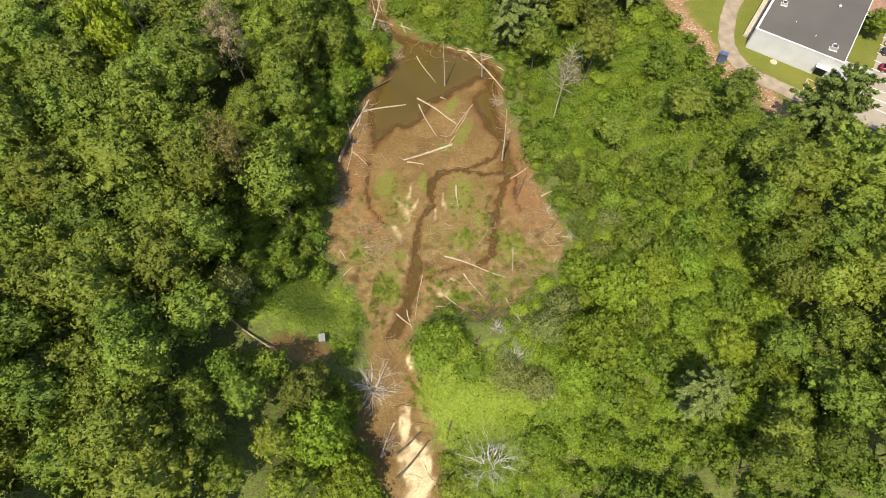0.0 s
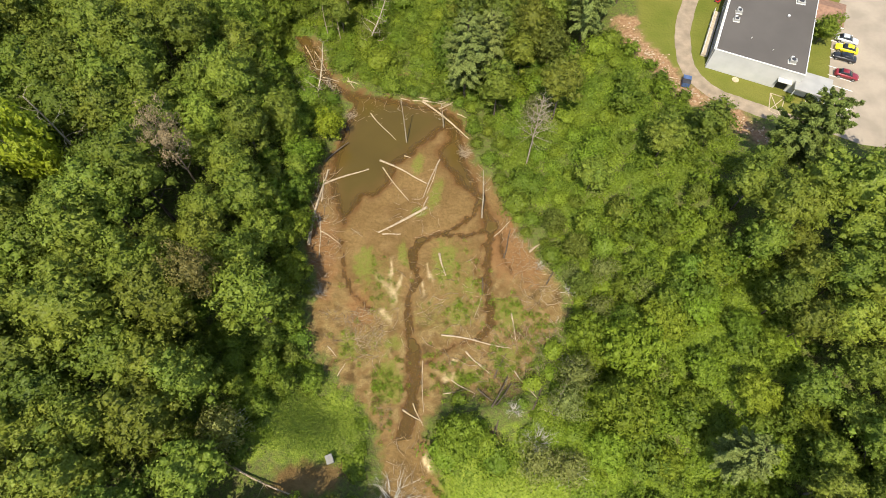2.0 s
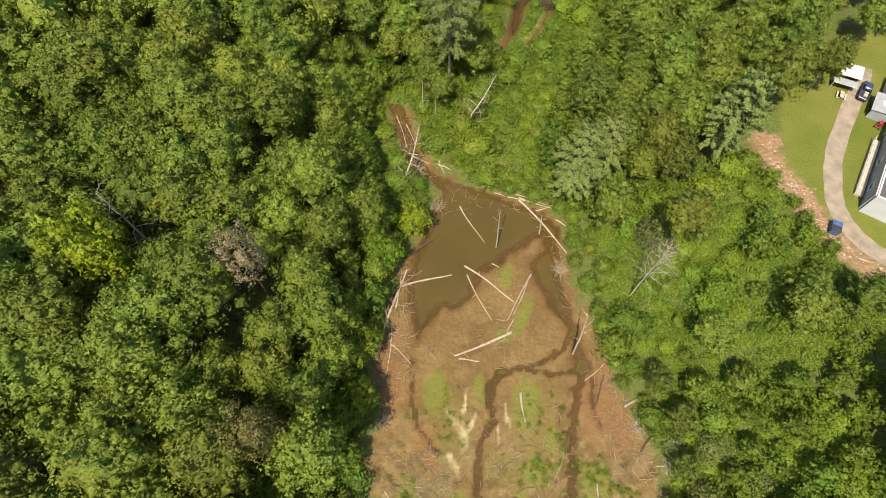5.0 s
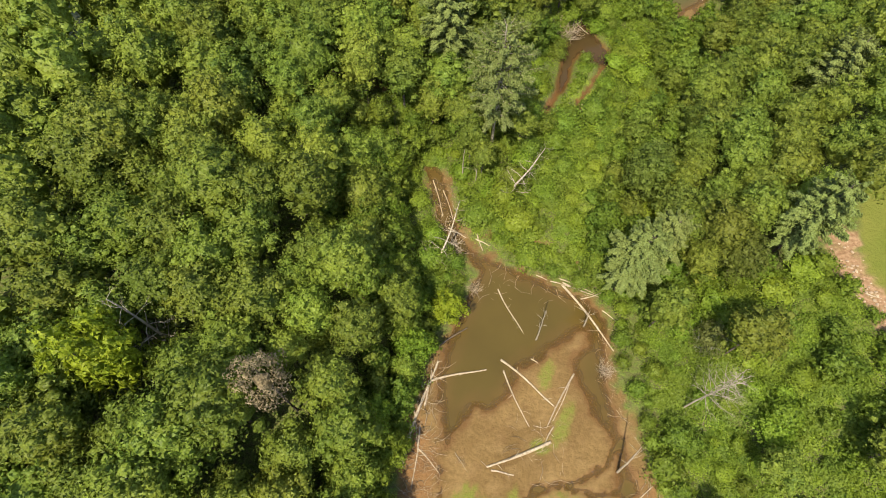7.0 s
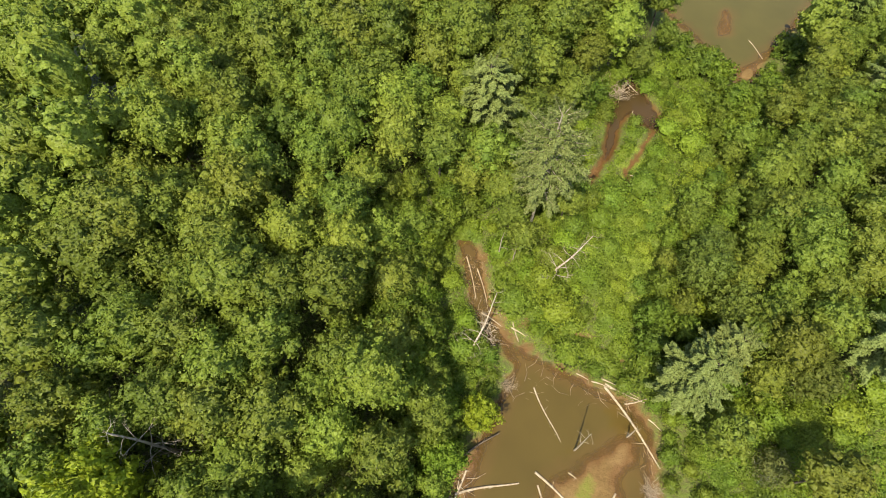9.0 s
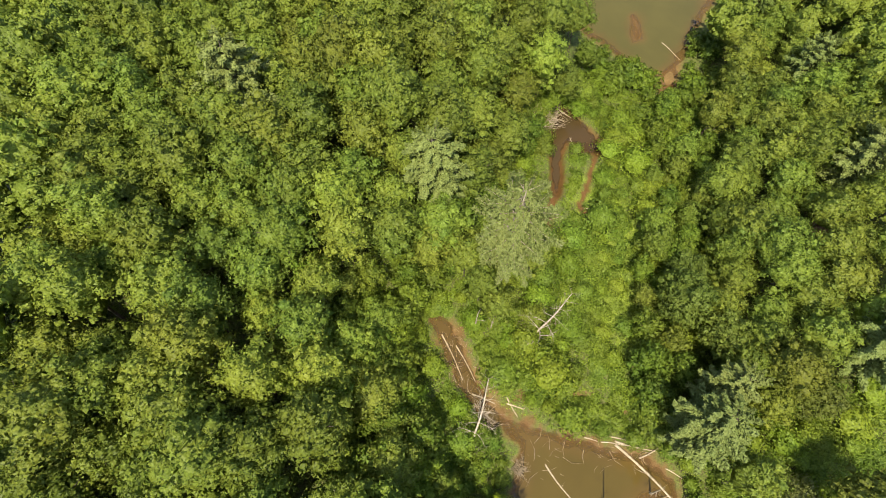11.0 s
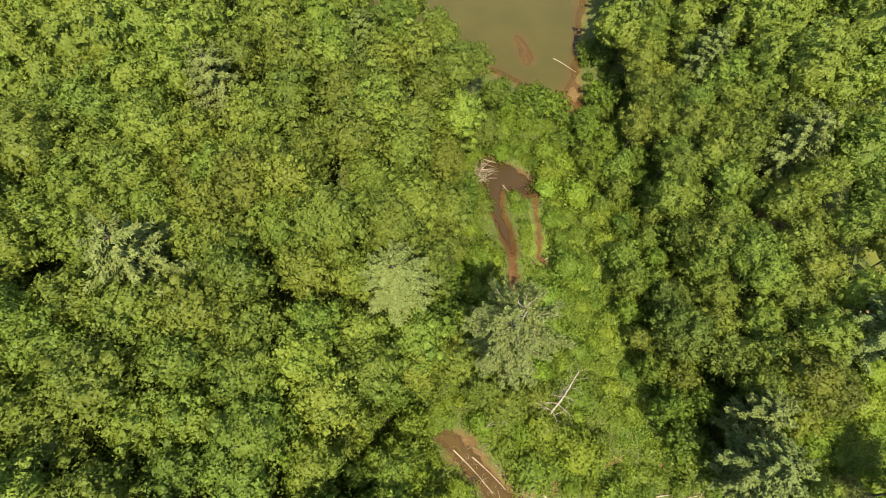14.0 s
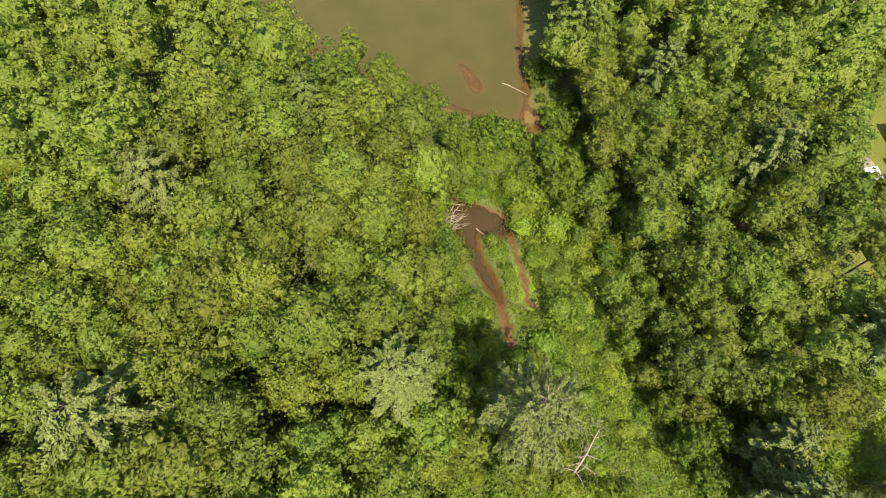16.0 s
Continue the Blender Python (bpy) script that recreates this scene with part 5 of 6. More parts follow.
sign = thing("low_sign", "low white board on two short posts", "sign", yard(20.6, -3.0))
part("board", boxed(-1.1, 1.1, -0.12, 0.12, 0.25, 0.95), TRIM, sign)
for x in (-0.8, 0.8):
    part("post", boxed(x - 0.06, x + 0.06, -0.05, 0.05, -0.3, 0.246), TIMBER, sign)
porch = thing("entrance_canopy", "entrance canopy with a brown shingled roof", "canopy", yard(HALL_W, 20.5))
bm = bmesh.new()
ridge = [bm.verts.new(v) for v in ((0.02, -0.4, 2.7), (6.6, -0.4, 2.7), (6.6, 7.6, 2.7), (0.02, 7.6, 2.7), (0.02, 3.6, 3.9), (5.2, 3.6, 3.9))]
for f in ((0, 1, 5, 4), (2, 3, 4, 5), (1, 2, 5), (3, 2, 1, 0), (0, 4, 3)):
    bm.faces.new([ridge[i] for i in f])
part("roof", bm, BROWN_ROOF, porch, "brown shingled hipped roof")
part("fascia", boxed(0.03, 6.7, -0.5, -0.4, 2.5, 2.74), TRIM, porch)
for y in (0.0, 7.2):
    part("post", boxed(6.1, 6.3, y, y + 0.2, -0.3, 2.69), TRIM, porch)


def ribbon(name, line, width, mat, label, category, z=10.035):
    """A strip of made ground along a smooth line."""
    pts = [Vector((x, y)) for x, y in line]
    fine = []
    for i in range(len(pts) - 1):
        a, b, c, d = pts[max(i - 1, 0)], pts[i], pts[i + 1], pts[min(i + 2, len(pts) - 1)]
        for k in range(6):
            t = k / 6
            fine.append(0.5 * (2 * b + (c - a) * t + (2 * a - 5 * b + 4 * c - d) * t * t + (3 * b - a - 3 * c + d) * t ** 3))
    fine.append(pts[-1])
    verts, faces = [], []
    for i, q in enumerate(fine):
        d = (fine[min(i + 1, len(fine) - 1)] - fine[max(i - 1, 0)]).normalized()
        n = Vector((-d.y, d.x))
        w = width * (0.5 + 0.02 * math.sin(i * 1.3) + 0.015 * math.sin(i * 2.9))
        verts += [(*(q + n * w), z), (*(q + n * w), z - 0.3), (*(q - n * w), z - 0.3), (*(q - n * w), z)]
    for i in range(len(fine) - 1):
        a, b = 4 * i, 4 * i + 4
        faces += [(a, b, b + 1, a + 1), (a + 3, a + 2, b + 2, b + 3), (a, a + 3, b + 3, b)]
    me = bpy.data.meshes.new(name)
    me.from_pydata([tuple(v) for v in verts], [], faces)
    me.materials.append(mat)
    return tagged(new(name, me), label, category, kind="structure")


ribbon("road", [(80, 70.5), (75.5, 72.6), (71.5, 75.2), (67, 78.6), (62.5, 82.2), (60.2, 86), (59.4, 90), (60, 94), (63, 102), (69.0, 111.5), (75, 120), (77, 124)], 3.3, GRAVEL, "narrow pale gravel drive", "road")
ribbon("lane", [(108, 168), (112, 158), (115.4, 149.7), (118.2, 140), (121, 130)], 2.6, ASPHALT, "narrow pale lane beyond the dry lawn", "road")
bm = bmesh.new()
lot = [bm.verts.new((x, y, 10.03)) for x, y in ((76.5, 72.0), (80.5, 74.6), (83.5, 77.6), (88.7, 86.2), (97.0, 99.5), (103, 106.5), (112, 113), (150, 88), (124, 52), (84, 66))]
bm.faces.new(lot)
made = bmesh.ops.extrude_face_region(bm, geom=bm.faces[:])
bmesh.ops.translate(bm, verts=[v for v in made["geom"] if isinstance(v, bmesh.types.BMVert)], vec=(0, 0, 0.04))
me = bpy.data.meshes.new("car_park")
bm.to_mesh(me)
bm.free()
me.materials.append(ASPHALT)
car_park = tagged(new("car_park", me), "worn pale asphalt car park with white lines", "car park", kind="structure")
along, across = Vector((0.53, 0.848)), Vector((0.82, -0.572))
for k in range(9):
    a = Vector((81.2, 74.6)) + along * 2.7 * k
    q = a + across * 4.9
    n = Vector((-across.y, across.x)) * 0.07
    bm = bmesh.new()
    bm.faces.new([bm.verts.new((*v, 10.077)) for v in (a - n, q - n, q + n, a + n)])
    part("line", bm, PAINT, car_park, "white painted bay line")


def shell(sections, name="body"):
    """A body lofted through cross-sections given as (x, half width, bottom, top, half width at top)."""
    bm = bmesh.new()
    rows = []
    for x, w, z0, z1, wt in sections:
        zm = z0 + 0.55 * (z1 - z0)
        rows.append([bm.verts.new(v) for v in ((x, -w * 0.9, z0), (x, -w, zm), (x, -wt, z1 - 0.03), (x, -wt * 0.8, z1), (x, wt * 0.8, z1), (x, wt, z1 - 0.03), (x, w, zm), (x, w * 0.9, z0))])
    for r, s in zip(rows, rows[1:]):
        for i in range(8):
            bm.faces.new((r[i], s[i], s[(i + 1) % 8], r[(i + 1) % 8]))
    bm.faces.new(rows[0])
    bm.faces.new(rows[-1][::-1])
    bmesh.ops.recalc_face_normals(bm, faces=bm.faces)
    for f in bm.faces:
        f.smooth = True
    return bm


def car(kind, paint, label, m, group="parked cars"):
    """A parked car; its front points along x."""
    c = thing("pickup_truck" if kind == "pickup" else "car", label, "car", m, group)
    if kind == "pickup":
        body = [(-2.7, 0.86, 0.45, 0.95, 0.84), (-0.65, 0.95, 0.40, 1.02, 0.92), (-0.6, 0.95, 0.36, 1.08, 0.92), (1.2, 0.95, 0.36, 1.10, 0.90), (2.35, 0.90, 0.38, 1.02, 0.82), (2.7, 0.74, 0.45, 0.85, 0.66)]
        cabin = [(-0.58, 0.84, 1.0, 1.35, 0.80), (-0.45, 0.82, 1.0, 1.74, 0.66), (0.55, 0.82, 1.0, 1.76, 0.66), (1.25, 0.80, 1.0, 1.14, 0.74)]
        roof = [(-0.42, 0.66, 1.70, 1.78, 0.62), (0.5, 0.66, 1.70, 1.80, 0.62)]
        wheels = (-1.75, 1.75)
    else:
        body = [(-2.25, 0.70, 0.42, 0.82, 0.62), (-2.0, 0.84, 0.32, 0.93, 0.74), (-1.2, 0.90, 0.26, 0.98, 0.82), (0.6, 0.90, 0.26, 0.96, 0.84), (1.75, 0.86, 0.28, 0.84, 0.74), (2.2, 0.72, 0.36, 0.70, 0.60)]
        cabin = [(-1.75, 0.74, 0.85, 0.98, 0.66), (-1.05, 0.74, 0.85, 1.38, 0.58), (0.05, 0.76, 0.85, 1.42, 0.60), (0.95, 0.74, 0.85, 0.98, 0.70)]
        roof = [(-1.1, 0.56, 1.32, 1.415, 0.54), (-0.5, 0.60, 1.34, 1.455, 0.57), (0.1, 0.60, 1.34, 1.445, 0.57)]
        wheels = (-1.38, 1.38)
    shell_ob = part("body", shell(body), paint, c)
    part("cabin_glass", shell(cabin), WINDOW, c, "dark glass")
    part("roof", shell(roof), paint, c)
    front, back = body[-1][0], body[0][0]
    for s in (-1, 1):
        part("headlight", boxed(front - 0.12, front + 0.02, s * 0.5 - 0.16, s * 0.5 + 0.16, 0.56, 0.70), LAMP, shell_ob, "clear headlight")
        part("tail_light", boxed(back - 0.02, back + 0.1, s * 0.5 - 0.13, s * 0.5 + 0.13, 0.62, 0.76), TAIL, shell_ob, "red tail light")
        part("mirror", boxed(0.62, 0.76, s * 0.98 - 0.09, s * 0.98 + 0.09, 0.92, 1.06), paint, shell_ob)
        for x in wheels:
            wheel = part("wheel", rod((x, s * 0.70, 0.32), (x, s * 0.91, 0.32), 0.20, sides=12), RIM, c)
            part("tyre", rod((x, s * 0.69, 0.32), (x, s * 0.905, 0.32), 0.325, sides=16), RUBBER, wheel)
    if kind == "pickup":
        part("load_bed", boxed(-2.62, -0.72, -0.76, 0.76, 0.97, 1.035), DARK, c, "dark load bed")
        for s in (-1, 1):
            part("bed_side", boxed(-2.68, -0.66, s * 0.86 - 0.06, s * 0.86 + 0.06, 0.9, 1.32), paint, c)
        for x in (-2.2, -1.5):
            part("cargo", boxed(x, x + 0.5, -0.5, 0.2, 1.036, 1.35), TIMBER, c)
    else:
        part("bumper", boxed(back - 0.06, back + 0.1, -0.7, 0.7, 0.34, 0.52), paint, c)
    return c


SILVER = plain("silver_car_paint", (0.52, 0.53, 0.54), 0.3, 0.05, 2.0, metal=0.3, spec=0.5)
YELLOW = plain("yellow_car_paint", (0.72, 0.60, 0.01), 0.3, 0.04, 2.0, spec=0.5)
BLACK = plain("black_car_paint", (0.018, 0.018, 0.020), 0.22, 0.1, 2.0, spec=0.5)
MAROON = plain("dark_red_car_paint", (0.17, 0.014, 0.020), 0.3, 0.08, 2.0, spec=0.5)
NAVY = plain("dark_blue_car_paint", (0.030, 0.038, 0.075), 0.3, 0.1, 2.0, spec=0.5)
car("sedan", SILVER, "silver saloon car parked in a marked bay", pose(95.5, 92.0, 10.076, 0, 0, -34))
car("sedan", YELLOW, "bright yellow saloon car parked in a marked bay", pose(93.9, 89.5, 10.076, 0, 0, 146))
car("sedan", BLACK, "black saloon car parked beside a yellow one", pose(92.2, 87.3, 10.076, 0, 0, 146))
car("sedan", MAROON, "dark red saloon car parked in a marked bay", pose(90.1, 82.6, 10.076, 0, 0, -34))
car("pickup", NAVY, "dark blue pickup truck loaded with odds and ends", pose(74.2, 117.0, 10.04, 0, 0, 54), "")

store = thing("store_shed", "small shed with a bright white metal roof", "shed", pose(71.0, 119.9, 10, 0, 0, -26))
bm = bmesh.new()
r = [bm.verts.new(v) for v in ((-2.4, -0.6, 2.3), (2.4, -0.6, 2.3), (2.4, 2.6, 2.75), (-2.4, 2.6, 2.75), (-2.4, -0.6, 2.22), (2.4, -0.6, 2.22), (2.4, 2.6, 2.67), (-2.4, 2.6, 2.67))]
for f in ((0, 1, 2, 3), (7, 6, 5, 4), (0, 4, 5, 1), (1, 5, 6, 2), (2, 6, 7, 3), (3, 7, 4, 0)):
    bm.faces.new([r[i] for i in f])
part("roof", bm, TRIM, store, "white metal roof")
part("wall", boxed(-2.2, 2.2, 2.2, 2.4, -0.3, 2.6), SIDING, store)
part("wall", boxed(-2.2, -2.0, -0.3, 2.19, -0.3, 2.2), SIDING, store)
part("wall", boxed(2.0, 2.2, -0.3, 2.19, -0.3, 2.2), SIDING, store)
part("lean_to", boxed(-2.3, 2.2, -2.5, -0.65, 1.55, 1.65), GALV, store, "grey sheet lean-to roof")
for x in (-2.2, 2.1):
    part("post", boxed(x, x + 0.1, -2.4, -2.3, -0.3, 1.546), TIMBER, store)
box_trailer = thing("box_trailer", "white box trailer standing beside the grey wall", "trailer", pose(79.0, 116.6, 10, 0, 0, 56))
part("box", boxed(-3.0, 3.0, -1.3, 1.3, 0.55, 2.75, bevel=0.06), TRIM, box_trailer)
part("drawbar", boxed(3.0, 4.0, -0.08, 0.08, 0.45, 0.6), GALV, box_trailer)
for x in (-0.5, 0.5):
    for s in (-1, 1):
        wheel = part("wheel", rod((x, s * 1.0, 0.33), (x, s * 1.25, 0.33), 0.18, sides=12), RIM, box_trailer)
        part("tyre", rod((x, s * 0.99, 0.33), (x, s * 1.245, 0.33), 0.33, sides=14), RUBBER, wheel)
lean = thing("lean_to_shed", "lean-to shed with a grey sheet-metal roof", "shed", pose(75.1, 112.2, 10, 0, 0, 56))
bm = bmesh.new()
r = [bm.verts.new(v) for v in ((-2.7, -1.9, 2.6), (2.7, -1.9, 2.6), (2.7, 1.9, 2.1), (-2.7, 1.9, 2.1), (-2.7, -1.9, 2.52), (2.7, -1.9, 2.52), (2.7, 1.9, 2.02), (-2.7, 1.9, 2.02))]
for f in ((0, 1, 2, 3), (7, 6, 5, 4), (0, 4, 5, 1), (1, 5, 6, 2), (2, 6, 7, 3), (3, 7, 4, 0)):
    bm.faces.new([r[i] for i in f])
part("roof", bm, GALV, lean)
for x in (-2.5, 2.3):
    part("wall", boxed(x, x + 0.2, -1.7, 1.7, -0.3, 2.0), SIDING, lean)
part("wall", boxed(-2.29, 2.29, -1.7, -1.5, -0.3, 2.45), SIDING, lean)
part("skylight", boxed(-0.6, 0.6, -0.5, 0.5, 2.32, 2.42), TRIM, lean)
tank = thing("gas_tank", "white horizontal gas tank on two feet", "tank", pose(71.8, 126.4, 10, 0, 0, 57))
part("vessel", rod((-1.7, 0, 0.85), (1.7, 0, 0.85), 0.55, sides=18), TRIM, tank)
for s in (-1, 1):
    part("end_cap", rod((s * 1.69, 0, 0.85), (s * 1.98, 0, 0.85), 0.54, 0.22, 18), TRIM, tank)
    part("foot", boxed(s * 1.1 - 0.12, s * 1.1 + 0.12, -0.45, 0.45, -0.05, 0.42), SIDING, tank)
part("valve_dome", rod((0.3, 0, 1.36), (0.3, 0, 1.55), 0.2, sides=10), DARK, tank)
table = thing("picnic_table", "weathered wooden picnic table on the lawn", "table", pose(69.3, 116.2, 10, 0, 0, 60))
part("tabletop", boxed(-0.9, 0.9, -0.38, 0.38, 0.71, 0.76), TIMBER, table)
for s in (-1, 1):
    part("bench", boxed(-0.9, 0.9, s * 0.75 - 0.14, s * 0.75 + 0.14, 0.42, 0.46), TIMBER, table)
    part("leg", rod((s * 0.7, -0.75, -0.02), (s * 0.7, 0.3, 0.72), 0.05), TIMBER, table)
    part("leg", rod((s * 0.7, 0.75, -0.02), (s * 0.7, -0.3, 0.72), 0.05), TIMBER, table)
mower = thing("garden_mower", "small red ride-on mower beside the wall", "mower", pose(73.8, 108.6, 10, 0, 0, 40))
part("hood", boxed(0.1, 0.95, -0.3, 0.3, 0.35, 0.85, bevel=0.06), RED_PAINT, mower)
part("deck", boxed(-0.6, 0.4, -0.5, 0.5, 0.18, 0.34, bevel=0.04), RED_PAINT, mower)
part("seat", boxed(-0.55, -0.15, -0.22, 0.22, 0.5, 0.85, bevel=0.05), DARK, mower)
for x in (-0.6, 0.7):
    for s in (-1, 1):
        part("wheel", rod((x, s * 0.38, 0.22), (x, s * 0.55, 0.22), 0.22, sides=12), RUBBER, mower)
skip = thing("waste_container", "small blue steel waste container on bare earth", "container", pose(57.0, 86.2, 10, 0, 0, 62))
part("body", boxed(-1.1, 1.1, -0.75, 0.75, 0.15, 1.25, bevel=0.05), BLUE, skip)
part("lid", boxed(-1.15, 0.05, -0.8, 0.8, 1.256, 1.33), DARK, skip, "dark lid")
part("lid", boxed(0.1, 1.15, -0.8, 0.8, 1.256, 1.33), BLUE, skip)
for x in (-0.9, 0.9):
    part("foot", boxed(x - 0.08, x + 0.08, -0.7, 0.7, -0.03, 0.146), DARK, skip)
bay = thing("marked_bay", "pale cross-hatched box marked at the end of the drive", "road marking", pose(0, 0, 10.0))
CORNERS = [(73.0, 81.0), (75.2, 79.4), (72.1, 75.1), (70.6, 76.9)]
for a, b in ((0, 1), (1, 2), (2, 3), (3, 0), (0, 2), (1, 3)):
    p, q = Vector((*CORNERS[a], 0)), Vector((*CORNERS[b], 0))
    d = (q - p).normalized()
    n = Vector((-d.y, d.x, 0)) * 0.08
    lift = 0.075 if a == 0 and b == 2 else 0.080 if a == 1 and b == 3 else 0.085
    bm = bmesh.new()
    bm.faces.new([bm.verts.new(v) for v in (p - n, q - n, q + n, p + n)])
    made = bmesh.ops.extrude_face_region(bm, geom=bm.faces[:])
    bmesh.ops.translate(bm, verts=[v for v in made["geom"] if isinstance(v, bmesh.types.BMVert)], vec=(0, 0, lift))
    bmesh.ops.recalc_face_normals(bm, faces=bm.faces)
    part("line", bm, BAY_PAINT, bay)
fence = thing("board_fence", "dark brown board fence beside a pale lane", "fence", pose(119.6, 150.5, 10, 0, 0, -64))
for k in range(24):
    part("board", boxed(k * 0.42, k * 0.42 + 0.36, -0.02, 0.02, 0.05, 1.85), BROWN_BOARD, fence)
for k in range(5):
    part("post", boxed(k * 2.4, k * 2.4 + 0.12, 0.03, 0.15, -0.4, 1.9), BROWN_BOARD, fence)
pad = thing("stone_pad", "pale round stone pad in the grass", "slab", pose(67.6, 85.6, 10.0))
part("slab", rod((0, 0, -0.1), (0, 0, 0.09), 0.75, 0.7, 16), plain("pale_stone", (0.36, 0.29, 0.19), 0.9, 0.15, 2.0), pad)
plant("shrub1", 75.3, 78.6, scale=0.55, label="clipped round dark green bush")
plant("young1", 89.0, 92.6, scale=1.05, label="small leafy tree in the lawn by the car park")
hut = thing("pump_hut", "small grey concrete hut on the earth dam", "hut", pose(-19.6, 28.4, ground_at(-19.6, 28.4), 0, 0, 12))
part("body", boxed(-0.45, 0.45, -0.58, 0.58, -0.3, 0.9), plain("grey_concrete", (0.15, 0.145, 0.13), 0.9, 0.15, 2.0), hut)
part("lid", boxed(-0.52, 0.52, -0.66, 0.66, 0.904, 1.0), plain("grey_lid", (0.17, 0.165, 0.15), 0.7, 0.15, 2.0), hut, "grey metal lid")

# ---- logs, snags and drift ----


def surface(x, y):
    """The mud, or the water where it stands higher."""
    z = ground_at(x, y)
    return max(z, -0.06) if 30 < y < 126 else max(z, -2.15) if y > 165 else z


def fallen(x0, y0, x1, y1, r, pale=True, stubs=3, lift=0.0, label="", thick_first=True):
    """A fallen trunk that lies from one place to the other, tapered and a little bent, with broken stubs."""
    k = int(abs(x0 * 13 + y0 * 7 + x1)) % 997
    rng = np.random.default_rng(k)
    n = 8
    t = np.linspace(0, 1, n)
    length = math.hypot(x1 - x0, y1 - y0)
    side = np.array([-(y1 - y0), x1 - x0]) / length
    bend = 0.02 * length * np.sin(t * math.pi * rng.uniform(0.8, 1.8)) * rng.choice([-1, 1])
    x, y = x0 + (x1 - x0) * t + side[0] * bend, y0 + (y1 - y0) * t + side[1] * bend
    za, zb = surface(x0, y0), surface(x1, y1)
    low = np.array([surface(a, b) for a, b in zip(x, y)])
    z = np.maximum(za + (zb - za) * t, low - 0.02) + lift * t
    rr = r * (1 - 0.5 * t) * (1 + 0.06 * rng.normal(size=n))
    if not thick_first:
        rr = rr[::-1]
    pts = np.stack([x, y, z + rr * 0.75], 1)
    origin = np.array([x0, y0, za])
    pieces = [tube(pts - origin, rr, 8)]
    for end, inner in ((0, 0), (-1, -1)):       # blunt ends
        tip = pts[end] - origin
        d = unit((pts[end] - pts[1 if end == 0 else -2])[None])[0]
        pieces.append(tube([tip, tip + d * 0.02, tip + d * 0.04], [rr[end], rr[end] * 0.7, 0.004], 8))
    me = raw_mesh("log_trunk", *gather(pieces))
    mat = LOG if pale else LOG_DARK
    me.materials.append(mat)
    top = new("fallen_log")
    top.empty_display_size = 0.3
    top.matrix_basis = Matrix.Translation(origin)
    tagged(top, label or ("pale barkless fallen trunk lying on the mud" if pale else "dark sodden fallen trunk lying on the mud"), "log")
    part("trunk", me, mat, top)
    for j in range(stubs):
        i = int(rng.integers(2, n))
        d = rng.normal(size=3)
        d[2] = abs(d[2]) * 0.6
        q = limb(rng, pts[i] - origin, d, rng.uniform(0.5, 0.16 * length + 0.5), rr[i] * 0.4, 3, 0.02, 0.15)
        sm = raw_mesh("log_branch", *tube(*q, 4))
        part("branch", sm, mat, top)
        sm.materials.append(mat) if not sm.materials else None
    return top


fallen(-5.7, 85.2, 3.0, 78.0, 0.22, label="long pale trunk lying half in the pond")
fallen(-5.3, 83.4, -1.4, 74.4, 0.15)
fallen(-17.8, 81.0, -8.2, 83.6, 0.22, label="long pale trunk reaching from the bank into the pond")
fallen(-16.8, 86.7, -11.6, 90.4, 0.18, False, lift=0.9)
fallen(-21.3, 67.7, -16.6, 84.6, 0.34, label="heavy pale trunk lying along the bank")
fallen(2.0, 72.2, -8.1, 68.3, 0.30, stubs=4)
fallen(2.6, 74.6, 0.5, 71.0, 0.13)
fallen(6.5, 83.3, 1.7, 74.6, 0.17)
fallen(5.6, 81.6, 2.6, 75.4, 0.10)
fallen(5.5, 99.4, 13.7, 87.6, 0.24, label="long pale trunk lying across the pond's corner")
fallen(5.6, 99.9, 11.9, 97.3, 0.15)
fallen(5.0, 100.7, 11.1, 98.1, 0.13)
fallen(8.7, 96.9, 13.1, 98.1, 0.13)
fallen(12.3, 94.8, 14.4, 93.1, 0.11)
fallen(3.4, 100.1, 7.6, 99.0, 0.12)
fallen(-6.1, 98.2, -1.9, 90.0, 0.13)
fallen(-0.6, 85.6, 0.6, 84.9, 0.12)
fallen(13.6, 63.7, 17.4, 66.4, 0.13)
fallen(14.3, 58.9, 17.0, 64.5, 0.15, False)
fallen(19.3, 59.2, 21.8, 60.4, 0.24)
fallen(20.7, 52.2, 23.8, 55.5, 0.16, False)
fallen(2.6, 61.8, 2.9, 57.1, 0.22, stubs=1, label="short pale trunk lying in the algae")
fallen(0.2, 46.0, 11.4, 41.9, 0.17)
fallen(3.8, 42.4, 7.0, 37.8, 0.16)
fallen(13.1, 47.9, 12.7, 43.1, 0.14)
fallen(11.2, 37.7, 13.1, 32.3, 0.14)
fallen(4.5, 35.8, 6.1, 33.2, 0.18, False)
fallen(5.8, 32.1, 9.8, 36.9, 0.17, False, lift=0.5)
fallen(6.6, 32.3, 10.1, 35.6, 0.14, False, lift=0.6)
fallen(7.6, 37.1, 10.5, 41.0, 0.15, False)
fallen(12.0, 30.5, 15.2, 34.8, 0.17, False)
fallen(-1.3, 36.0, 2.3, 36.0, 0.10)
fallen(-18.9, 70.5, -15.4, 67.1, 0.12)
fallen(-18.8, 74.0, -19.4, 65.1, 0.14)
fallen(-20.4, 78.0, -18.6, 70.0, 0.13)
fallen(-18.2, 77.0, -17.4, 83.0, 0.15)
fallen(-8.2, 34.7, -5.6, 32.4, 0.14)
fallen(-6.4, 35.4, -5.4, 31.6, 0.11)
fallen(-3.7, 42.1, -4.9, 33.7, 0.10)
fallen(0.5, 38.0, 3.8, 34.9, 0.10)
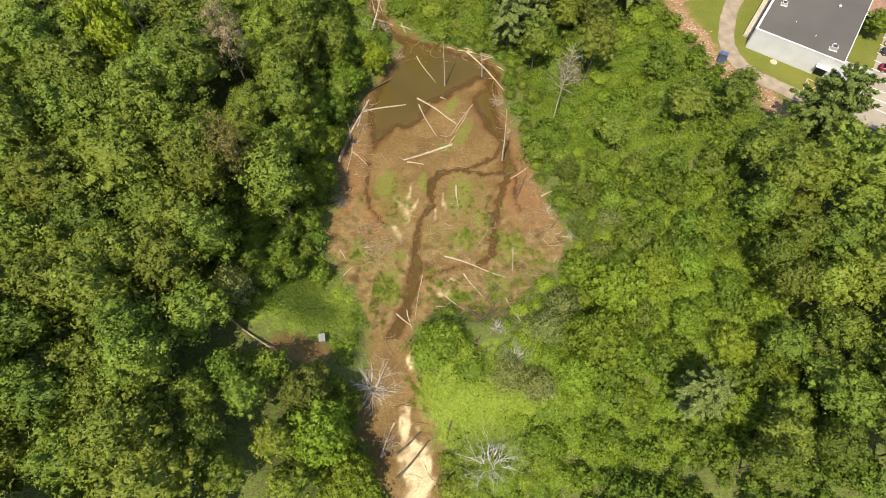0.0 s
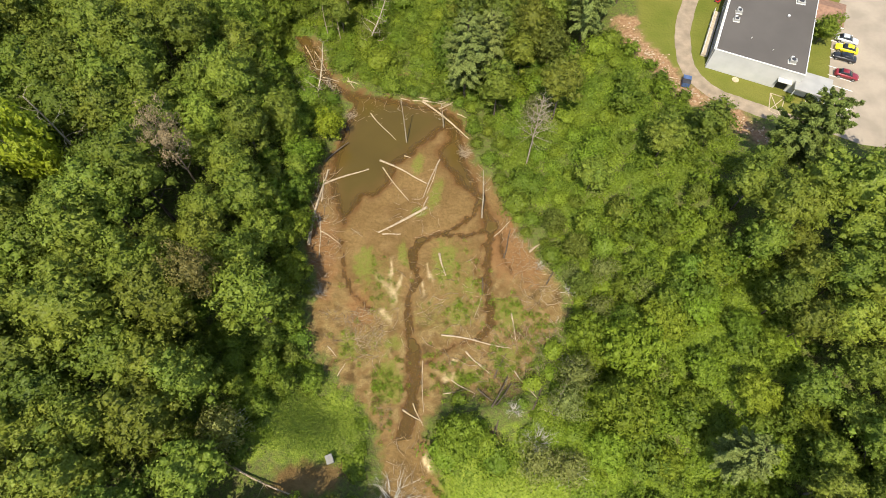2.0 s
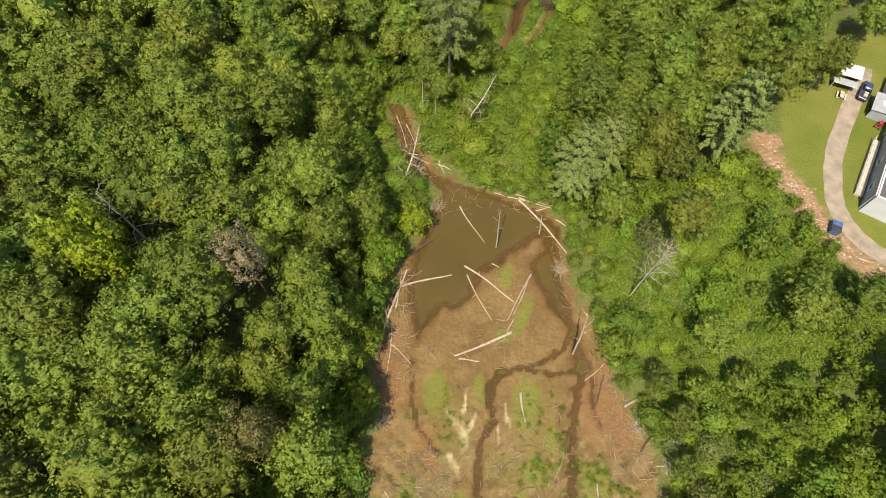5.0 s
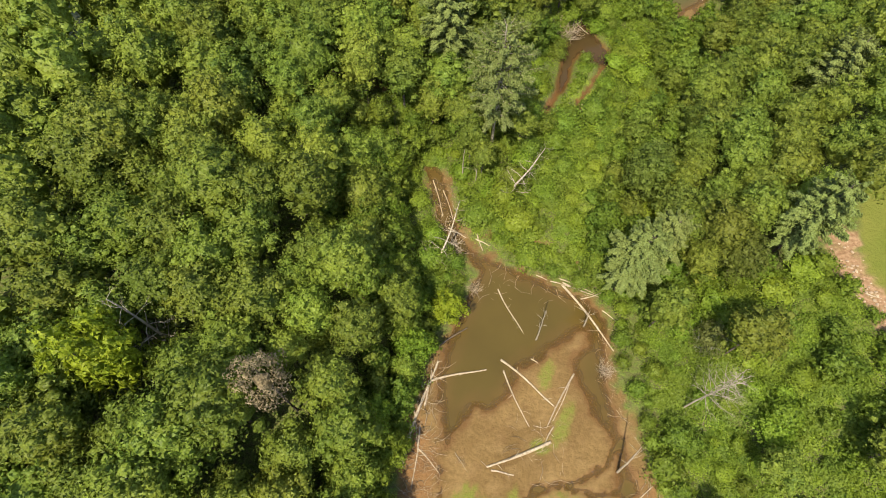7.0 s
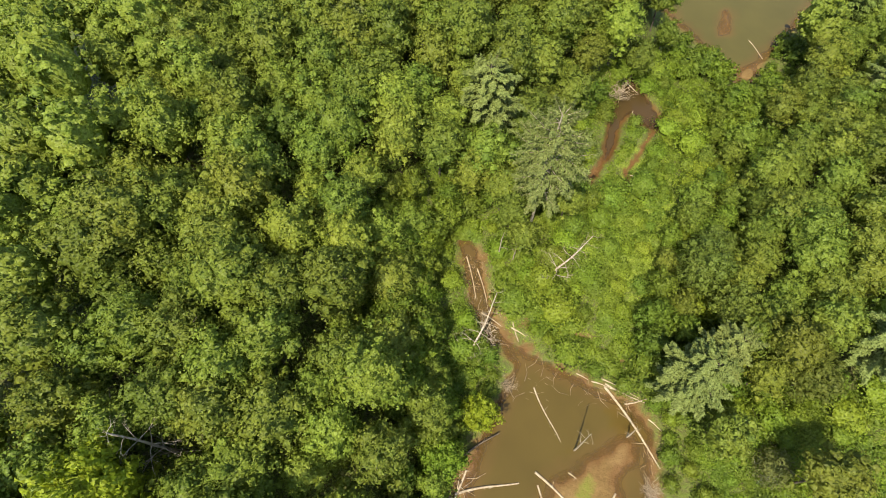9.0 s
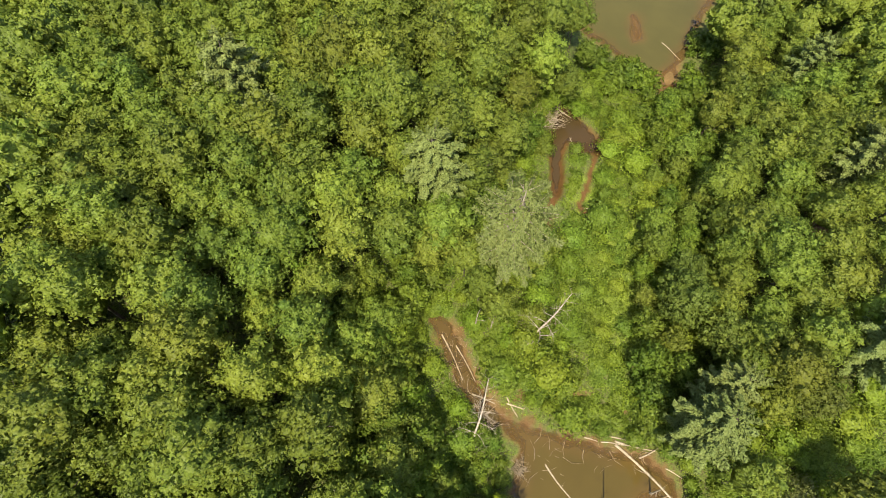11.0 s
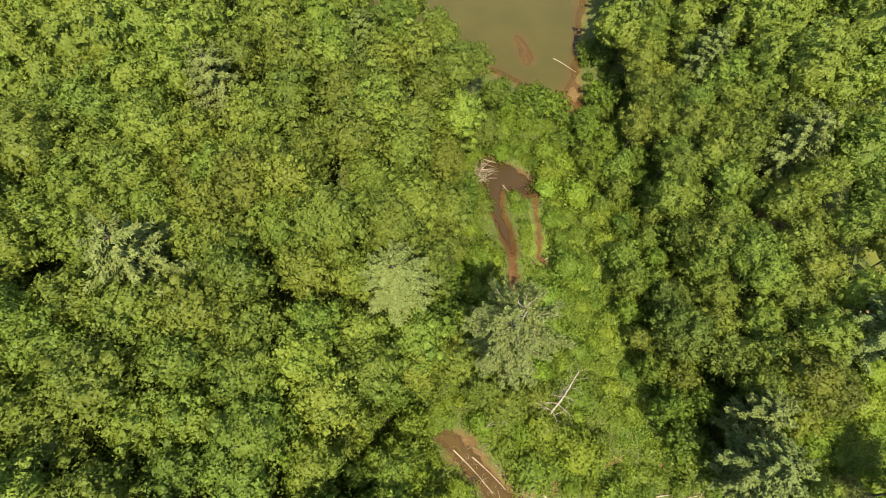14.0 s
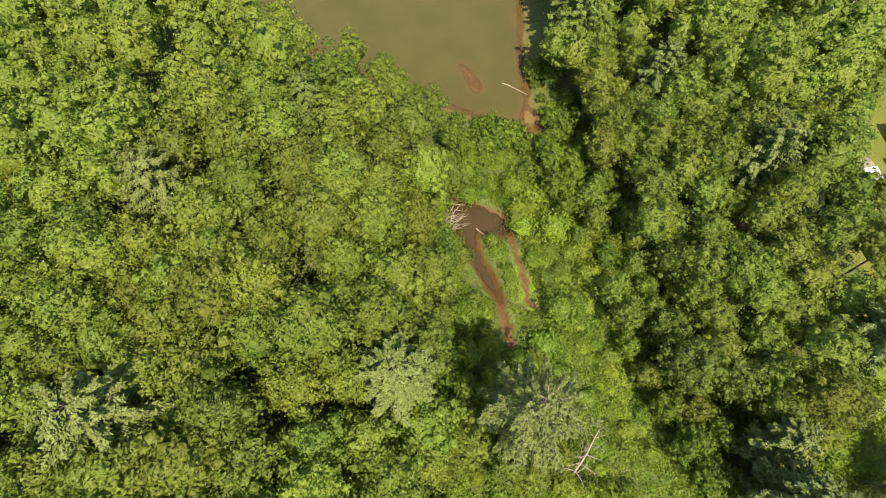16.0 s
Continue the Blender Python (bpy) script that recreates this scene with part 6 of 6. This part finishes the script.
fallen(-18.1, 42.0, -16.7, 43.9, 0.10)
fallen(-19.3, 47.4, -18.0, 45.4, 0.12)
fallen(-7.4, 67.7, -3.9, 67.2, 0.16, stubs=1)
fallen(8.5, 51.7, 6.5, 48.2, 0.09)
fallen(9.5, 55.6, 8.9, 52.1, 0.14, False)
fallen(-10.2, 108.2, -7.6, 106.9, 0.18)
fallen(-10.0, 109.2, -8.9, 105.8, 0.16)
fallen(0.9, 101.2, 2.9, 100.3, 0.12)
fallen(-18.9, 121.3, -16.6, 113.0, 0.12)
fallen(-16.8, 119.0, -14.6, 112.5, 0.13)
fallen(-15.5, 110.5, -12.0, 108.4, 0.15)
fallen(-7.3, 11.5, -3.5, 14.5, 0.20, False, lift=0.6)
fallen(-7.2, 7.9, -2.1, 13.2, 0.22, False, lift=0.5)
fallen(1.4, 16.4, 0.5, 13.6, 0.14, False)
fallen(3.9, 25.8, 6.4, 29.8, 0.20, False)
fallen(-9.8, 10.9, -8.0, 16.4, 0.24, stubs=5, label="pale uprooted trunk with its roots at the creek")
fallen(44.2, 186.2, 46.6, 180.4, 0.10, stubs=2, label="pale drowned trunk in the lake")
fallen(12.4, 169.5, 17.0, 166.0, 0.14)
fallen(14.9, 162.0, 14.7, 158.7, 0.14)
fallen(12.2, 142.4, 14.0, 142.2, 0.10)
fallen(16.6, 158.6, 19.4, 160.4, 0.11)
for x, y in ((53.0, 95.2), (55.2, 88.0), (57.3, 83.6), (60.4, 80.2)):
    fallen(x - 1.1, y + 0.5, x + 1.2, y - 0.4, 0.13, stubs=1, label="pale cut branch on bare earth")


def snag(x, y, height, r, seed, lean=0.0, turn=0.0, boughs=5, label="bare standing dead trunk in the pond"):
    """A standing dead trunk with a few broken boughs."""
    rng = np.random.default_rng(seed)
    pts, rr = limb(rng, (0, 0, -0.6), (0, 0, 1), height + 0.6, r, 7, 0, 0.025)
    top = new("dead_tree")
    top.empty_display_size = 0.3
    top.matrix_basis = pose(x, y, ground_at(x, y), lean, 0, turn)
    tagged(top, label, "dead tree")
    me = raw_mesh("snag_trunk", *tube(pts, rr, 8))
    me.materials.append(DEAD)
    part("trunk", me, DEAD, top)
    for j in range(boughs):
        i = 3 + j % 5
        a = rng.uniform(0, 6.28)
        out = []
        twigs(rng, pts[i], (math.cos(a), math.sin(a), 0.4), rng.uniform(0.6, 0.16 * height + 0.5), rr[i] * 0.5, 1, out, 0.0, 2, 0.5)
        bm = raw_mesh("snag_bough", *gather(out))
        bm.materials.append(DEAD)
        part("branch", bm, DEAD, top)


snag(0.4, 89.0, 13.0, 0.17, 1)
snag(8.8, 91.8, 7.0, 0.17, 2)
snag(12.2, 68.2, 13.0, 0.20, 3, lean=4, turn=170)
snag(-13.1, 121.6, 10.0, 0.16, 4, boughs=1, label="pale bare pole of a dead tree among shrubs")
snag(-10.4, 121.0, 7.0, 0.12, 5, boughs=2, label="bare grey trunk among shrubs")
snag(-18.6, 80.0, 3.0, 0.16, 8, boughs=3, label="broken dead trunk at the water's edge")
plant("pale_dead", -17.2, 102.0, scale=1.0, lean=38, turn=155, label="leaning dead tree fallen over the inlet")
plant("pale_dead", -4.2, 117.9, scale=1.0, lean=24, turn=117, label="leaning grey dead tree among shrubs")
plant("dead1", -13, 70, scale=0.28, lean=75, turn=30, label="small grey drift branch on the mud")
plant("tangle1", -10.4, 98.2, scale=0.95, tall=0.7, label="pale tangle of roots at the pond's edge")
plant("tangle0", -14.8, 106.5, scale=1.5, tall=0.8, label="pale tangle of boughs over the inlet")
plant("tangle0", 11.9, 84.0, scale=0.9, tall=0.6, label="pale tangle of roots at the pond's edge")
plant("tangle1", -6.8, 85.8, scale=0.6, tall=0.5, label="pale root plate of a fallen trunk in the pond")
plant("tangle0", 10.4, 165.0, scale=2.1, tall=1.5, label="bare pale dead bush beside a pool")
plant("tangle1", -8.7, 13.0, scale=1.1, label="pale dead bush in the creek")
plant("bare_bush0", 20.5, 56, scale=0.55, label="grey dead bush on the mud's edge")
plant("bare_bush1", 24.5, 50, scale=0.8, label="grey dead bush on the bank")
plant("bare_bush1", 9.3, 31.0, scale=0.7, label="grey dead bush on the dam")
plant("bare_bush0", -20.0, 57.5, scale=0.6, tall=1.6, label="grey dead bush under the bank trees")

plant("pale_dead", 14.2, 28.6, scale=0.62, lean=64, turn=140, label="white bare dead tree leaning among bushes")
plant("brush1", 4.9, 27.6, scale=0.7, tall=0.8, label="dark forked heap of dead branches")
for k, (x, y, s) in enumerate(((15.6, 36.6, 0.9), (17.4, 38.6, 1.0), (13.2, 38.2, 0.7), (18.6, 41.5, 0.9), (9.4, 34.4, 0.8), (16.0, 41.8, 0.7), (20.3, 44.2, 0.9), (12.0, 34.8, 0.8),
                              (-19.8, 63.5, 0.9), (-19.2, 60.0, 0.8), (-18.0, 53.0, 0.9), (-14.5, 50.5, 0.8), (-11.5, 47.5, 0.6), (-18.8, 48.4, 0.8), (17.8, 62.5, 0.8), (20.6, 50.6, 0.8), (-11.4, 33.6, 0.6), (-11.0, 35.6, 0.6))):
    plant("brush%d" % (k % 3 == 0), x, y, scale=s, tall=0.55, group="heaps of brush")
plant("brush1", -10.4, 98.6, scale=0.8, tall=0.7, label="pale heap of roots at the pond's edge")
plant("brush1", 12.0, 85.0, scale=0.8, tall=0.6, label="pale heap of roots at the pond's edge")
plant("brush1", -14.4, 104.6, scale=1.1, tall=0.8, label="pale heap of boughs over the inlet")
fallen(-33.4, 30.2, -23.0, 23.2, 0.17, lift=1.2, label="long grey trunk leaning over bare earth")
drift = random.Random(31)
pieces = []
for x0, x1, y0, y1, count in ((-16, -9, 44, 53, 230), (0, 20, 32, 46, 330), (15, 22, 48, 66, 240), (-21, -16, 63, 84, 200), (-8, 10, 46, 60, 150), (-12, -4, 22, 32, 70),
                              (-10, 0, 3, 20, 70), (-8, 12, 96, 103, 60), (-4, 4, 66, 76, 40), (-19, -14, 108, 122, 70), (11, 15, 76, 92, 50)):
    for _ in range(count):
        x, y = drift.uniform(x0, x1), drift.uniform(y0, y1)
        if depth_in(x, y, MUD) < -0.6:
            continue
        a, l = drift.uniform(0, 6.283), drift.choice((0.6, 0.9, 1.4, 2.2, 3.0))
        z = surface(x, y)
        r = 0.026 + 0.018 * l * drift.random()
        p = np.array([[x, y, z + r], [x + l * 0.5 * math.cos(a), y + l * 0.5 * math.sin(a), z + r + 0.09 * drift.random()],
                      [x + l * math.cos(a + 0.25), y + l * math.sin(a + 0.25), surface(x + l * math.cos(a), y + l * math.sin(a)) + 0.3 * l * drift.random() ** 2]])
        pieces.append(tube(p, [r, r * 0.8, r * 0.3], 3))
me = raw_mesh("driftwood", *gather(pieces))
me.materials.append(DRIFT)
tagged(new("driftwood", me), "scattered pale sticks and twigs on the mud", "driftwood", kind="stuff")

# rubble and earth clods along the cut bank above the slope
pieces = []
for _ in range(170):
    t = drift.random() * (len(DIRT) - 1.001)
    i, f = int(t), t - int(t)
    x = DIRT[i][0] + (DIRT[i + 1][0] - DIRT[i][0]) * f + drift.gauss(0, 1.1)
    y = DIRT[i][1] + (DIRT[i + 1][1] - DIRT[i][1]) * f + drift.gauss(0, 1.1)
    s = drift.uniform(0.1, 0.32)
    v = BALL[2].reshape(-1, 3) * np.array([s, s * drift.uniform(0.6, 1.0), s * 0.6])
    v = v * (1 + 0.18 * np.sin(v[:, :1] * 23 + v[:, 1:2] * 31))
    pieces.append((v + np.array([x, y, ground_at(x, y) + s * 0.25]), tips_of(v)))
me = raw_mesh("rubble", *gather(pieces))
me.materials.append(plain("pale_rubble", (0.32, 0.235, 0.15), 0.9, 0.25, 1.2))
tagged(new("rubble", me), "pale stones and clods along the cut earth bank", "rubble", kind="stuff")

# weeds on the dried mud
forms = [crown_leaves(np.random.default_rng(740 + k), 0.7, -0.05, 0.32, 22, 5, 0.15, (0.25, 0.45), 2)[:330] for k in range(3)]
weeds = []
for cx, cy, rx, ry, count in ((-10, 40, 2.6, 4, 60), (13, 48, 2.6, 3.2, 40), (4, 49.5, 2.0, 2.2, 26), (10, 40, 3, 3.5, 40), (3, 38, 3, 2, 30), (-16, 47, 2, 3, 20), (18, 44, 3, 4, 50), (8, 52, 1, 2, 8), (7, 36, 8, 4, 90), (16, 42, 4, 6, 60), (-1, 41, 3, 4, 30), (-12, 36, 1.6, 4, 30), (6, 56, 5, 7, 40), (-9, 57, 4, 6, 30), (-5, 22, 3, 4, 30)):
    for _ in range(count):
        x, y = drift.gauss(cx, rx * 0.6), drift.gauss(cy, ry * 0.6)
        weeds.append((x, y, drift.uniform(0.3, 0.9), ground_at(x, y)))
joined("weeds", "low green weeds on the mud and the dam", weeds, forms, [2, 3, 3], category="weeds")
